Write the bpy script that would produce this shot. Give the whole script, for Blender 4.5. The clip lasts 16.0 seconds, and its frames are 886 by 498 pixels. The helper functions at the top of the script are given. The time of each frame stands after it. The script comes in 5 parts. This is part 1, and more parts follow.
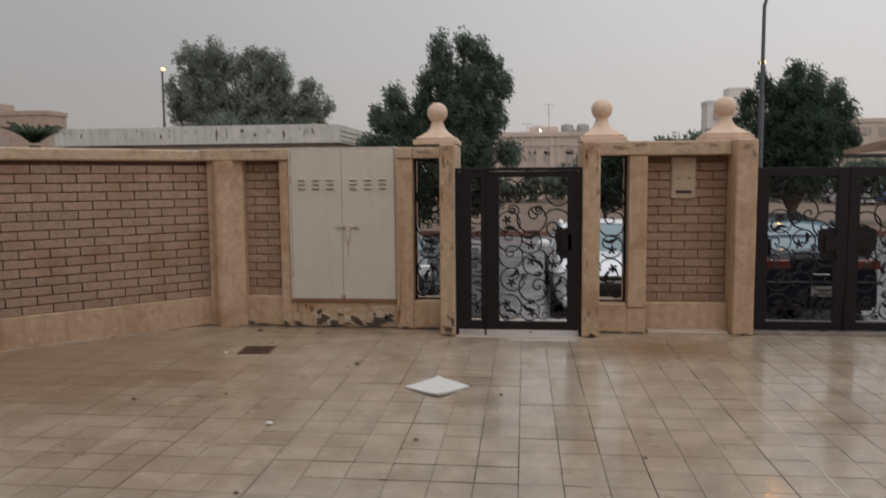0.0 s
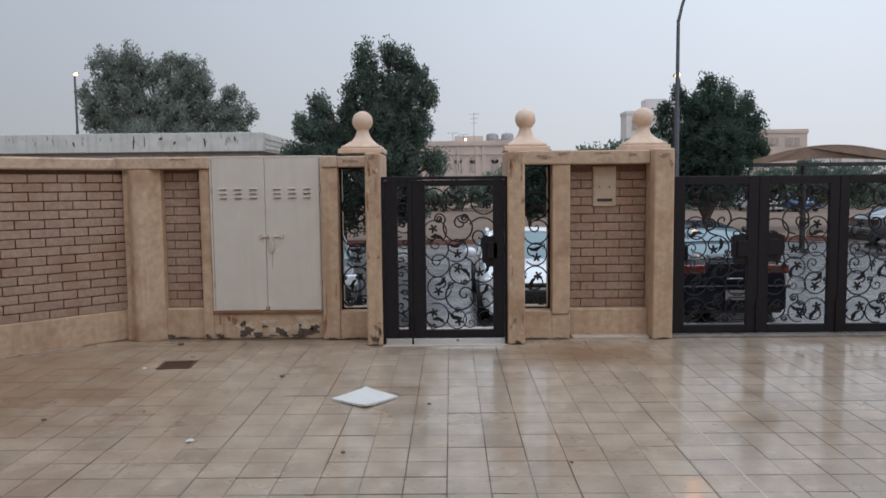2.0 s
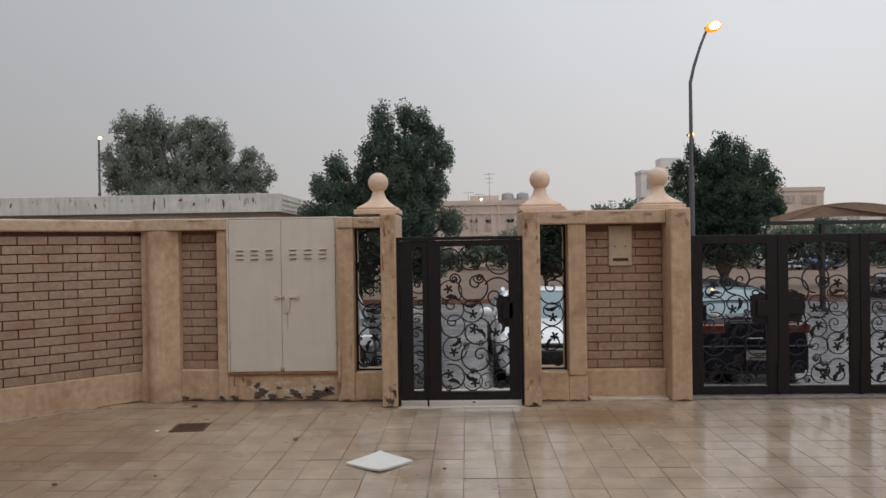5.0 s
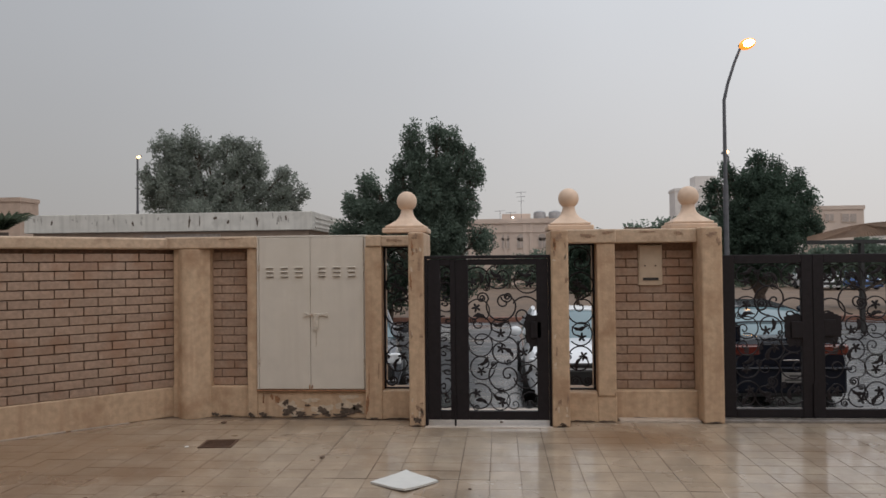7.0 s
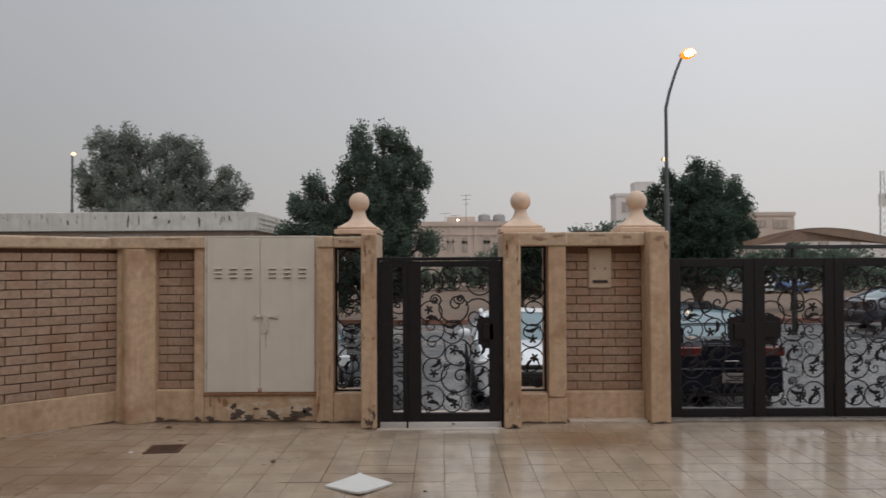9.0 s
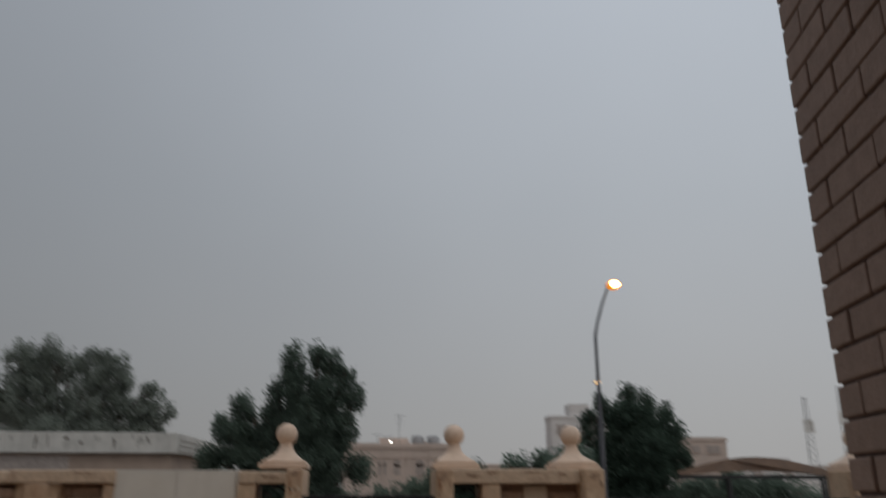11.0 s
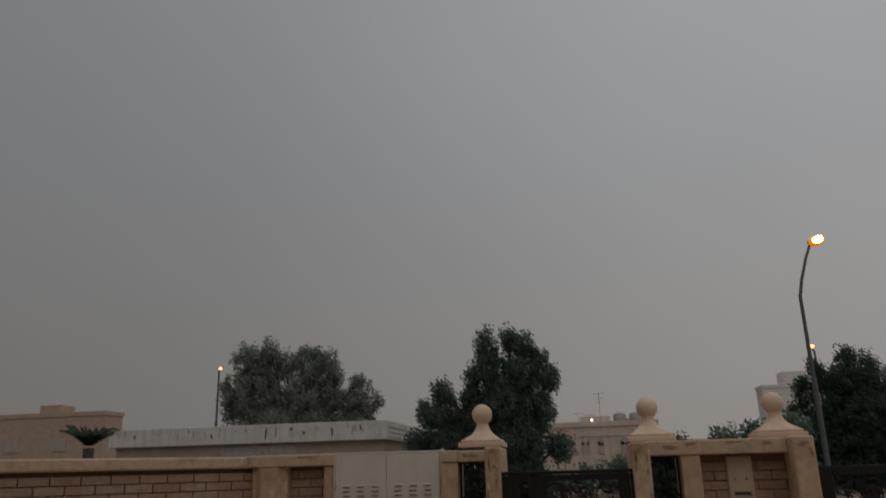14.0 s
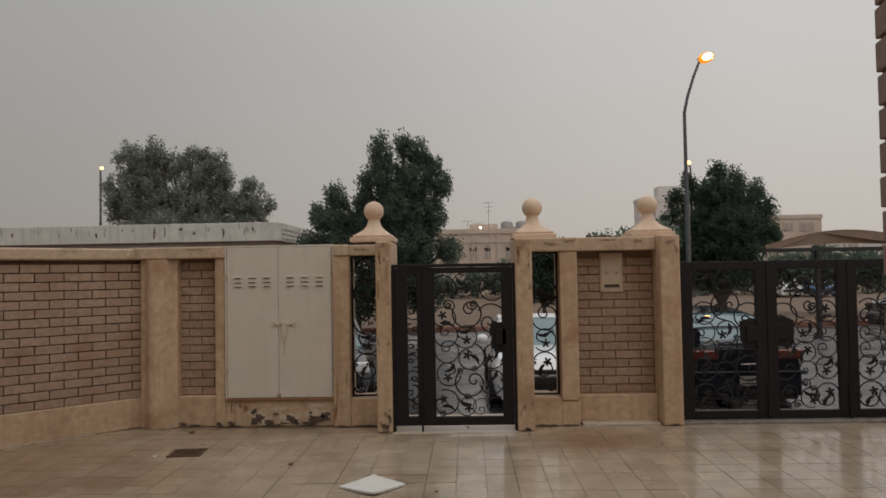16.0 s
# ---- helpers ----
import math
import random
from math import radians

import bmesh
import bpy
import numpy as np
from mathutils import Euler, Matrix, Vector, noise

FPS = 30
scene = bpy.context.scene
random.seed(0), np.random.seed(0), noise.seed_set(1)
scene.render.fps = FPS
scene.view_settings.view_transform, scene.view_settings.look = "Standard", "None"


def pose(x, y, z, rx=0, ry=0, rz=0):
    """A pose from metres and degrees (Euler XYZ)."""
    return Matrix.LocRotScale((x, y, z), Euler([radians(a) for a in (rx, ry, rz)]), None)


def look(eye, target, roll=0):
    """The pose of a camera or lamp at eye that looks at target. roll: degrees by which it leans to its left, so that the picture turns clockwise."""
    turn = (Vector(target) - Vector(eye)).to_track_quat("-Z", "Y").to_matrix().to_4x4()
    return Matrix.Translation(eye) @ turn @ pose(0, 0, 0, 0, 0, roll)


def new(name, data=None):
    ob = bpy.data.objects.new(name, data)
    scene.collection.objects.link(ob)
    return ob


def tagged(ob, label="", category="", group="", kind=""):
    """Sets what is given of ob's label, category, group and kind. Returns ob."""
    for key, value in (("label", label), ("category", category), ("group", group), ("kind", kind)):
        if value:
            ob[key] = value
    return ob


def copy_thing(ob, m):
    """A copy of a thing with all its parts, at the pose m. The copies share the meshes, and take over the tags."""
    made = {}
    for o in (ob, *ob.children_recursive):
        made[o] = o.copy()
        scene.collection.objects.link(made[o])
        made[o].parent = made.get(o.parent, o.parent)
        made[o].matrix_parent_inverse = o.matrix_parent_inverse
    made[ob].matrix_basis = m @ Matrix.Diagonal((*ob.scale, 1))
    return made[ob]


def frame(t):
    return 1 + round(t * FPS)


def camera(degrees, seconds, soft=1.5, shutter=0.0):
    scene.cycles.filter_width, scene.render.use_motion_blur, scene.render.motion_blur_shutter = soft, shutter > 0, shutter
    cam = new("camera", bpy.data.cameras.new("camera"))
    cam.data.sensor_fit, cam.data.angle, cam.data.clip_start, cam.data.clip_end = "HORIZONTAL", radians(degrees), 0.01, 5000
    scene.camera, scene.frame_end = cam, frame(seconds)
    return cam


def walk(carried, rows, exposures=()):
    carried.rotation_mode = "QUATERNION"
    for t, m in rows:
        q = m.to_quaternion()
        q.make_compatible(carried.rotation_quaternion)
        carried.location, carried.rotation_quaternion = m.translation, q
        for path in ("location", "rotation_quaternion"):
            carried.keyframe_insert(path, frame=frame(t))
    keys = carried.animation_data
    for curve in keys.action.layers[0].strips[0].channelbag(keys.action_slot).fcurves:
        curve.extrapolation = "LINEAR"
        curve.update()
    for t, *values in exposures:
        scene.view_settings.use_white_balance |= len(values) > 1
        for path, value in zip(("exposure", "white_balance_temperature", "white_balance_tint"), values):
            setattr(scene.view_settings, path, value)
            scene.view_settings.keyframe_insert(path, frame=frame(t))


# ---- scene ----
cam = camera(61.0, 16.0, shutter=0.5)
PATH = [
    (0, (0.031, 0.465, 1.714), (-0.184, 2.445, 1.526), -0.5),
    (0.5, (0.036, 0.476, 1.705), (-0.099, 2.452, 1.423), -0.6),
    (1, (0.03, 0.468, 1.709), (-0.062, 2.447, 1.429), -0.5),
    (1.5, (0.03, 0.478, 1.712), (-0.023, 2.464, 1.48), -0.5),
    (2, (0.037, 0.484, 1.716), (0.015, 2.477, 1.549), -0.6),
    (2.5, (0.03, 0.486, 1.712), (0.013, 2.484, 1.621), -0.7),
    (3, (0.038, 0.474, 1.719), (0.005, 2.473, 1.662), -0.8),
    (3.5, (0.042, 0.475, 1.724), (-0.002, 2.474, 1.682), -0.9),
    (4, (0.044, 0.484, 1.728), (-0.007, 2.483, 1.695), -0.9),
    (6.5, (0.052, 0.505, 1.728), (-0.059, 2.502, 1.757), -0.7),
    (7, (0.09, 0.498, 1.734), (-0.057, 2.492, 1.773), -0.6),
    (7.5, (0.125, 0.497, 1.724), (-0.056, 2.488, 1.77), -0.4),
    (8, (0.103, 0.489, 1.721), (-0.069, 2.481, 1.766), -0.1),
    (8.5, (0.034, 0.505, 1.721), (-0.064, 2.502, 1.765), -0.2),
    (8.7, (0.007, 0.504, 1.72), (-0.052, 2.502, 1.761), -0.3),
    (10.8, (-0.037, 0.516, 1.879), (0.212, 2.438, 2.374), 0.3),
    (11, (0.002, 0.478, 1.88), (0.169, 2.375, 2.489), 0.1),
    (11.5, (0.045, 0.381, 1.866), (-0.044, 2.227, 2.629), -0.7),
    (12, (0.064, 0.303, 1.853), (-0.204, 2.117, 2.65), -1.0),
    (12.5, (0.098, 0.293, 1.86), (-0.26, 2.107, 2.622), -1.6),
    (13, (0.066, 0.282, 1.866), (-0.307, 2.113, 2.58), -1.9),
    (13.5, (0.102, 0.287, 1.877), (-0.257, 2.141, 2.535), -1.8),
    (14, (0.108, 0.303, 1.831), (-0.208, 2.194, 2.4), -1.5),
    (14.5, (0.099, 0.331, 1.794), (-0.16, 2.267, 2.224), -1.3),
    (15, (0.112, 0.341, 1.737), (-0.077, 2.313, 2.007), -1.3),
    (15.5, (0.108, 0.345, 1.698), (-0.005, 2.337, 1.839), -1.0),
    (16, (0.118, 0.341, 1.71), (0.056, 2.339, 1.776), -1.0),
]
EXPOSURES = [
    (0.0, 0.12, 6600, 11), (0.5, 0.30, 6500, 11), (1.0, 0.40, 6300, 10), (1.5, 0.41, 5850, 9), (2.5, 0.39, 5800, 8), (3.5, 0.35, 5850, 8), (4.0, 0.28, 6350, 9), (4.2, 0.27, 6450, 10), (6.5, 0.20, 6450, 10), (8.7, 0.13, 6450, 10),
    (10.8, -0.12, 6300, 8), (11.0, -0.60, 6250, 8), (11.5, -1.0, 6250, 10), (12.5, -1.08, 6300, 11), (13.5, -1.02, 6500, 11), (14.2, -1.05, 6800, 10), (14.5, -1.05, 6750, 10), (15.0, -0.66, 7000, 10), (15.5, -0.50, 7000, 10), (16.0, -0.15, 7000, 10)]
walk(cam, [(t, look(eye, target, roll)) for t, eye, target, roll in PATH], EXPOSURES)

# ---- world, sky and lamps ----
world = bpy.data.worlds.new("overcast_dusk")
scene.world = world
world.use_nodes = True
wn, wl = world.node_tree.nodes, world.node_tree.links
wn.clear()
w_out = wn.new("ShaderNodeOutputWorld")
w_bg = wn.new("ShaderNodeBackground")
w_sky = wn.new("ShaderNodeTexSky")
w_sky.sky_type = "NISHITA"
w_sky.sun_disc = False
w_sky.sun_elevation = radians(35)
w_sky.sun_rotation = radians(150)
w_sky.dust_density = 6.0
w_co = wn.new("ShaderNodeTexCoord")
w_sep = wn.new("ShaderNodeSeparateXYZ")
wl.new(w_co.outputs["Generated"], w_sep.inputs[0])
# cloud cover: grey at the horizon, brighter overhead, a little clearer to the east
w_ramp = wn.new("ShaderNodeValToRGB")
w_ramp.color_ramp.elements[0].position = 0.0
w_ramp.color_ramp.elements[0].color = (0.50, 0.475, 0.455, 1)
w_ramp.color_ramp.elements[1].position = 1.0
w_ramp.color_ramp.elements[1].color = (1.25, 1.28, 1.34, 1)
e = w_ramp.color_ramp.elements.new(0.35)
e.color = (0.56, 0.575, 0.60, 1)
e = w_ramp.color_ramp.elements.new(0.62)
e.color = (0.66, 0.69, 0.745, 1)
wl.new(w_sep.outputs["Z"], w_ramp.inputs[0])
w_side = wn.new("ShaderNodeMapRange")
w_side.interpolation_type = "SMOOTHSTEP"
w_side.inputs["From Min"].default_value = -0.75
w_side.inputs["From Max"].default_value = 0.6
w_side.inputs["To Min"].default_value = 0.62
w_side.inputs["To Max"].default_value = 1.12
wl.new(w_sep.outputs["X"], w_side.inputs["Value"])
w_noise = wn.new("ShaderNodeTexNoise")
w_noise.inputs["Scale"].default_value = 1.6
w_noise.inputs["Detail"].default_value = 3
wl.new(w_co.outputs["Generated"], w_noise.inputs["Vector"])
w_nr = wn.new("ShaderNodeMapRange")
w_nr.inputs["To Min"].default_value = 0.90
w_nr.inputs["To Max"].default_value = 1.10
wl.new(w_noise.outputs["Fac"], w_nr.inputs["Value"])
w_m1 = wn.new("ShaderNodeMath")
w_m1.operation = "MULTIPLY"
wl.new(w_side.outputs["Result"], w_m1.inputs[0])
wl.new(w_nr.outputs["Result"], w_m1.inputs[1])
w_mul = wn.new("ShaderNodeVectorMath")
w_mul.operation = "SCALE"
wl.new(w_ramp.outputs["Color"], w_mul.inputs[0])
wl.new(w_m1.outputs["Value"], w_mul.inputs["Scale"])
w_skys = wn.new("ShaderNodeVectorMath")
w_skys.operation = "SCALE"
w_skys.inputs["Scale"].default_value = 0.006
wl.new(w_sky.outputs["Color"], w_skys.inputs[0])
w_add = wn.new("ShaderNodeVectorMath")
w_add.operation = "ADD"
wl.new(w_mul.outputs["Vector"], w_add.inputs[0])
wl.new(w_skys.outputs["Vector"], w_add.inputs[1])
wl.new(w_add.outputs["Vector"], w_bg.inputs["Color"])
w_bg.inputs["Strength"].default_value = 1.0
wl.new(w_bg.outputs[0], w_out.inputs[0])

sun_data = bpy.data.lights.new("sun", "SUN")
sun_data.energy = 0.32
sun_data.angle = radians(60)
sun_data.color = (1.0, 0.96, 0.90)
sun = new("sun", sun_data)
sun.matrix_world = look((5, -6, 22), (0, 6, 0))


# ---- materials ----
def material(name, colour, rough=0.6, spots=None, scale=8.0, amount=0.25, bump=0.15, bump_scale=60.0, metal=0.0, coat=0.0,
             stain=None, stain_scale=1.2, stain_cover=0.5, vary=0.0, rough_vary=0.0, spec=0.5, streak=None):
    """Colour with fine grain, broad stains, relief and varied gloss."""
    m = bpy.data.materials.new(name)
    m.use_nodes = True
    n, l = m.node_tree.nodes, m.node_tree.links
    b = n["Principled BSDF"]
    co = n.new("ShaderNodeTexCoord")
    geo = n.new("ShaderNodeNewGeometry")
    base = geo.outputs["Position"]
    fine = n.new("ShaderNodeTexNoise")
    fine.inputs["Scale"].default_value = scale
    fine.inputs["Detail"].default_value = 6
    l.new(base, fine.inputs["Vector"])
    mix = n.new("ShaderNodeMix")
    mix.data_type = "RGBA"
    dark = spots or tuple(c * (1 - amount) for c in colour)
    mix.inputs["A"].default_value = (*dark, 1)
    mix.inputs["B"].default_value = (*[min(1, c * (1 + amount * 0.4)) for c in colour], 1)
    fr = n.new("ShaderNodeMapRange")
    fr.inputs["From Min"].default_value = 0.3
    fr.inputs["From Max"].default_value = 0.7
    l.new(fine.outputs["Fac"], fr.inputs["Value"])
    l.new(fr.outputs["Result"], mix.inputs["Factor"])
    colour_out = mix.outputs["Result"]
    if stain:
        broad = n.new("ShaderNodeTexNoise")
        broad.inputs["Scale"].default_value = stain_scale
        broad.inputs["Detail"].default_value = 7
        broad.inputs["Roughness"].default_value = 0.62
        l.new(base, broad.inputs["Vector"])
        br = n.new("ShaderNodeMapRange")
        br.inputs["From Min"].default_value = stain_cover
        br.inputs["From Max"].default_value = stain_cover + 0.22
        l.new(broad.outputs["Fac"], br.inputs["Value"])
        mix2 = n.new("ShaderNodeMix")
        mix2.data_type = "RGBA"
        mix2.inputs["B"].default_value = (*stain, 1)
        l.new(colour_out, mix2.inputs["A"])
        l.new(br.outputs["Result"], mix2.inputs["Factor"])
        colour_out = mix2.outputs["Result"]
    if streak:          # runs that the rain has left, long downwards
        mp = n.new("ShaderNodeMapping")
        mp.inputs["Scale"].default_value = (1, 1, 0.07)
        l.new(base, mp.inputs["Vector"])
        sn = n.new("ShaderNodeTexNoise")
        sn.inputs["Scale"].default_value = streak[3]
        sn.inputs["Detail"].default_value = 6
        l.new(mp.outputs[0], sn.inputs["Vector"])
        sr = n.new("ShaderNodeMapRange")
        sr.inputs["From Min"].default_value = 0.50
        sr.inputs["From Max"].default_value = 0.72
        sr.inputs["To Max"].default_value = 0.6
        l.new(sn.outputs["Fac"], sr.inputs["Value"])
        mix3 = n.new("ShaderNodeMix")
        mix3.data_type = "RGBA"
        mix3.inputs["B"].default_value = (*streak[:3], 1)
        l.new(colour_out, mix3.inputs["A"])
        l.new(sr.outputs["Result"], mix3.inputs["Factor"])
        colour_out = mix3.outputs["Result"]
    if vary:
        info = n.new("ShaderNodeObjectInfo")
        vr = n.new("ShaderNodeMapRange")
        vr.inputs["To Min"].default_value = 1 - vary
        vr.inputs["To Max"].default_value = 1 + vary
        l.new(info.outputs["Random"], vr.inputs["Value"])
        isl = n.new("ShaderNodeMapRange")
        isl.inputs["To Min"].default_value = 1 - vary
        isl.inputs["To Max"].default_value = 1 + vary
        l.new(geo.outputs["Random Per Island"], isl.inputs["Value"])
        mm = n.new("ShaderNodeMath")
        mm.operation = "MULTIPLY"
        l.new(vr.outputs["Result"], mm.inputs[0])
        l.new(isl.outputs["Result"], mm.inputs[1])
        sc = n.new("ShaderNodeVectorMath")
        sc.operation = "SCALE"
        l.new(colour_out, sc.inputs[0])
        l.new(mm.outputs["Value"], sc.inputs["Scale"])
        colour_out = sc.outputs["Vector"]
    l.new(colour_out, b.inputs["Base Color"])
    b.inputs["Roughness"].default_value = rough
    if rough_vary:
        rn = n.new("ShaderNodeTexNoise")
        rn.inputs["Scale"].default_value = 0.9
        rn.inputs["Detail"].default_value = 5
        l.new(base, rn.inputs["Vector"])
        rr = n.new("ShaderNodeMapRange")
        rr.inputs["From Min"].default_value = 0.38
        rr.inputs["From Max"].default_value = 0.62
        rr.inputs["To Min"].default_value = max(0.03, rough - rough_vary)
        rr.inputs["To Max"].default_value = rough + rough_vary
        l.new(rn.outputs["Fac"], rr.inputs["Value"])
        l.new(rr.outputs["Result"], b.inputs["Roughness"])
    b.inputs["Metallic"].default_value = metal
    b.inputs["Specular IOR Level"].default_value = spec
    b.inputs["Coat Weight"].default_value = coat
    b.inputs["Coat Roughness"].default_value = 0.05
    if bump:
        bn = n.new("ShaderNodeTexNoise")
        bn.inputs["Scale"].default_value = bump_scale
        bn.inputs["Detail"].default_value = 5
        l.new(base, bn.inputs["Vector"])
        bp = n.new("ShaderNodeBump")
        bp.inputs["Strength"].default_value = bump
        bp.inputs["Distance"].default_value = 0.01
        l.new(bn.outputs["Fac"], bp.inputs["Height"])
        l.new(bp.outputs["Normal"], b.inputs["Normal"])
    return m


def glow(name, colour, strength):
    m = bpy.data.materials.new(name)
    m.use_nodes = True
    b = m.node_tree.nodes["Principled BSDF"]
    b.inputs["Base Color"].default_value = (*colour, 1)
    b.inputs["Emission Color"].default_value = (*colour, 1)
    b.inputs["Emission Strength"].default_value = strength
    return m


PLASTER = material("peach_plaster", (0.575, 0.405, 0.265), 0.62, scale=14, amount=0.2, bump=0.35, bump_scale=35, stain=(0.36, 0.215, 0.125), stain_scale=2.4, stain_cover=0.50, streak=(0.38, 0.235, 0.145, 11))
COPING = material("weathered_coping", (0.56, 0.41, 0.285), 0.6, scale=18, amount=0.2, bump=0.4, bump_scale=30, stain=(0.30, 0.19, 0.12), stain_scale=4, stain_cover=0.56)
FINIAL = material("painted_finial", (0.70, 0.515, 0.38), 0.55, scale=10, amount=0.1, bump=0.15, stain=(0.55, 0.36, 0.24), stain_scale=3, stain_cover=0.55)
BRICK = material("tan_brick", (0.385, 0.262, 0.188), 0.72, scale=25, amount=0.24, bump=0.45, bump_scale=90, vary=0.08, stain=(0.30, 0.165, 0.10), stain_scale=2.6, stain_cover=0.50)
MORTAR = material("brown_mortar", (0.22, 0.13, 0.085), 0.85, scale=30, amount=0.3, bump=0.4)
COLUMN_BRICK = material("rose_tan_brick", (0.31, 0.212, 0.165), 0.75, scale=25, amount=0.14, bump=0.3, bump_scale=80, vary=0.05, stain=(0.26, 0.175, 0.14), stain_scale=1.5)
COLUMN_MORTAR = material("dark_mortar", (0.14, 0.09, 0.07), 0.85, scale=30, amount=0.3, bump=0.4)
CABINET = material("white_enamel", (0.66, 0.60, 0.52), 0.42, scale=5, amount=0.06, bump=0.05, bump_scale=12, stain=(0.57, 0.515, 0.43), stain_scale=2.5, stain_cover=0.54, streak=(0.585, 0.525, 0.45, 9))
LATCH = material("worn_latch_enamel", (0.64, 0.57, 0.48), 0.45, scale=40, amount=0.3, bump=0.1, stain=(0.30, 0.17, 0.09), stain_scale=14, stain_cover=0.52)
LOUVRE_SHADOW = material("louvre_shadow_tone", (0.34, 0.31, 0.275), 0.7)
RUST = material("rusty_edge", (0.34, 0.17, 0.085), 0.8, scale=30, amount=0.4, bump=0.4)
RUST_THIN = material("faint_rust", (0.52, 0.44, 0.35), 0.6, scale=30, amount=0.2, bump=0.1)
PALE_COAT = material("lifted_paint", (0.62, 0.50, 0.37), 0.7, scale=20, amount=0.2, bump=0.3)
WEATHER = material("weathered_plaster", (0.36, 0.235, 0.155), 0.8, scale=30, amount=0.35, bump=0.4)
STREAK = material("grey_damp_streak", (0.40, 0.37, 0.33), 0.85, scale=20, amount=0.3, bump=0.2)
PEELED = material("bare_concrete", (0.13, 0.094, 0.07), 0.9, scale=40, amount=0.5, bump=0.6, bump_scale=70)
IRON = material("black_iron", (0.016, 0.0125, 0.0145), 0.6, scale=20, amount=0.3, bump=0.1, spec=0.28)
TILE_SIZE, TILE_Y = 0.25, 5.06


def wet_tile():
    """Worn beige tile under an uneven film of rain, with dirt lying along the joints."""
    m = material("wet_tile", (0.41, 0.322, 0.236), 0.34, scale=3.2, amount=0.24, bump=0.10, bump_scale=45, vary=0.075, stain=(0.29, 0.19, 0.118), stain_scale=0.55, stain_cover=0.50, rough_vary=0.10, spec=0.45)
    n, l = m.node_tree.nodes, m.node_tree.links
    b = n["Principled BSDF"]
    geo = n.new("ShaderNodeNewGeometry")

    def noise_of(scale, detail, low, high, to_low=0.0, to_high=1.0):
        t = n.new("ShaderNodeTexNoise")
        t.inputs["Scale"].default_value = scale
        t.inputs["Detail"].default_value = detail
        t.inputs["Roughness"].default_value = 0.62
        l.new(geo.outputs["Position"], t.inputs["Vector"])
        r = n.new("ShaderNodeMapRange")
        r.inputs["From Min"].default_value = low
        r.inputs["From Max"].default_value = high
        r.inputs["To Min"].default_value = to_low
        r.inputs["To Max"].default_value = to_high
        l.new(t.outputs["Fac"], r.inputs["Value"])
        return r.outputs["Result"]

    def calc(op, a, c):
        k = n.new("ShaderNodeMath")
        k.operation = op
        for socket, value in zip(k.inputs, (a, c)):
            if isinstance(value, (int, float)):
                socket.default_value = value
            else:
                l.new(value, socket)
        return k.outputs[0]

    def over(factor, colour):
        mx = n.new("ShaderNodeMix")
        mx.data_type = "RGBA"
        mx.inputs["B"].default_value = (*colour, 1)
        l.new(b.inputs["Base Color"].links[0].from_socket, mx.inputs["A"])
        l.new(factor, mx.inputs["Factor"])
        l.new(mx.outputs["Result"], b.inputs["Base Color"])

    # pale worn blotches and dark specks
    over(noise_of(6.5, 7, 0.54, 0.72, 0, 0.55), (0.53, 0.445, 0.355))
    over(noise_of(24, 3, 0.635, 0.71, 0, 0.6), (0.15, 0.095, 0.06))
    # dirt in a ragged line along each joint
    sep = n.new("ShaderNodeSeparateXYZ")
    l.new(geo.outputs["Position"], sep.inputs[0])
    near = []
    for axis, shift in (("X", 0.0), ("Y", TILE_Y)):
        u = calc("FRACT", calc("ADD", calc("DIVIDE", calc("SUBTRACT", sep.outputs[axis], shift), TILE_SIZE), 40), 0)
        near.append(calc("ABSOLUTE", calc("SUBTRACT", u, 0.5), 0))
    edge = calc("ADD", calc("MAXIMUM", *near), noise_of(7, 6, 0.3, 0.7, -0.05, 0.028))
    dirt = n.new("ShaderNodeMapRange")
    dirt.inputs["From Min"].default_value = 0.462
    dirt.inputs["From Max"].default_value = 0.502
    dirt.inputs["To Max"].default_value = 0.48
    l.new(edge, dirt.inputs["Value"])
    over(calc("MULTIPLY", dirt.outputs["Result"], noise_of(0.8, 5, 0.40, 0.60, 0.30, 1.0)), (0.135, 0.085, 0.052))
    # the film of water
    l.new(noise_of(1.1, 6, 0.40, 0.62, 0.35, 1.0), b.inputs["Coat Weight"])
    l.new(noise_of(2.6, 5, 0.35, 0.65, 0.035, 0.12), b.inputs["Coat Roughness"])
    b.inputs["Coat IOR"].default_value = 1.33
    bp = n.new("ShaderNodeBump")
    bp.inputs["Strength"].default_value = 0.26
    bp.inputs["Distance"].default_value = 0.004
    l.new(noise_of(26, 2, 0, 1), bp.inputs["Height"])
    l.new(bp.outputs["Normal"], b.inputs["Coat Normal"])
    return m


TILE = wet_tile()


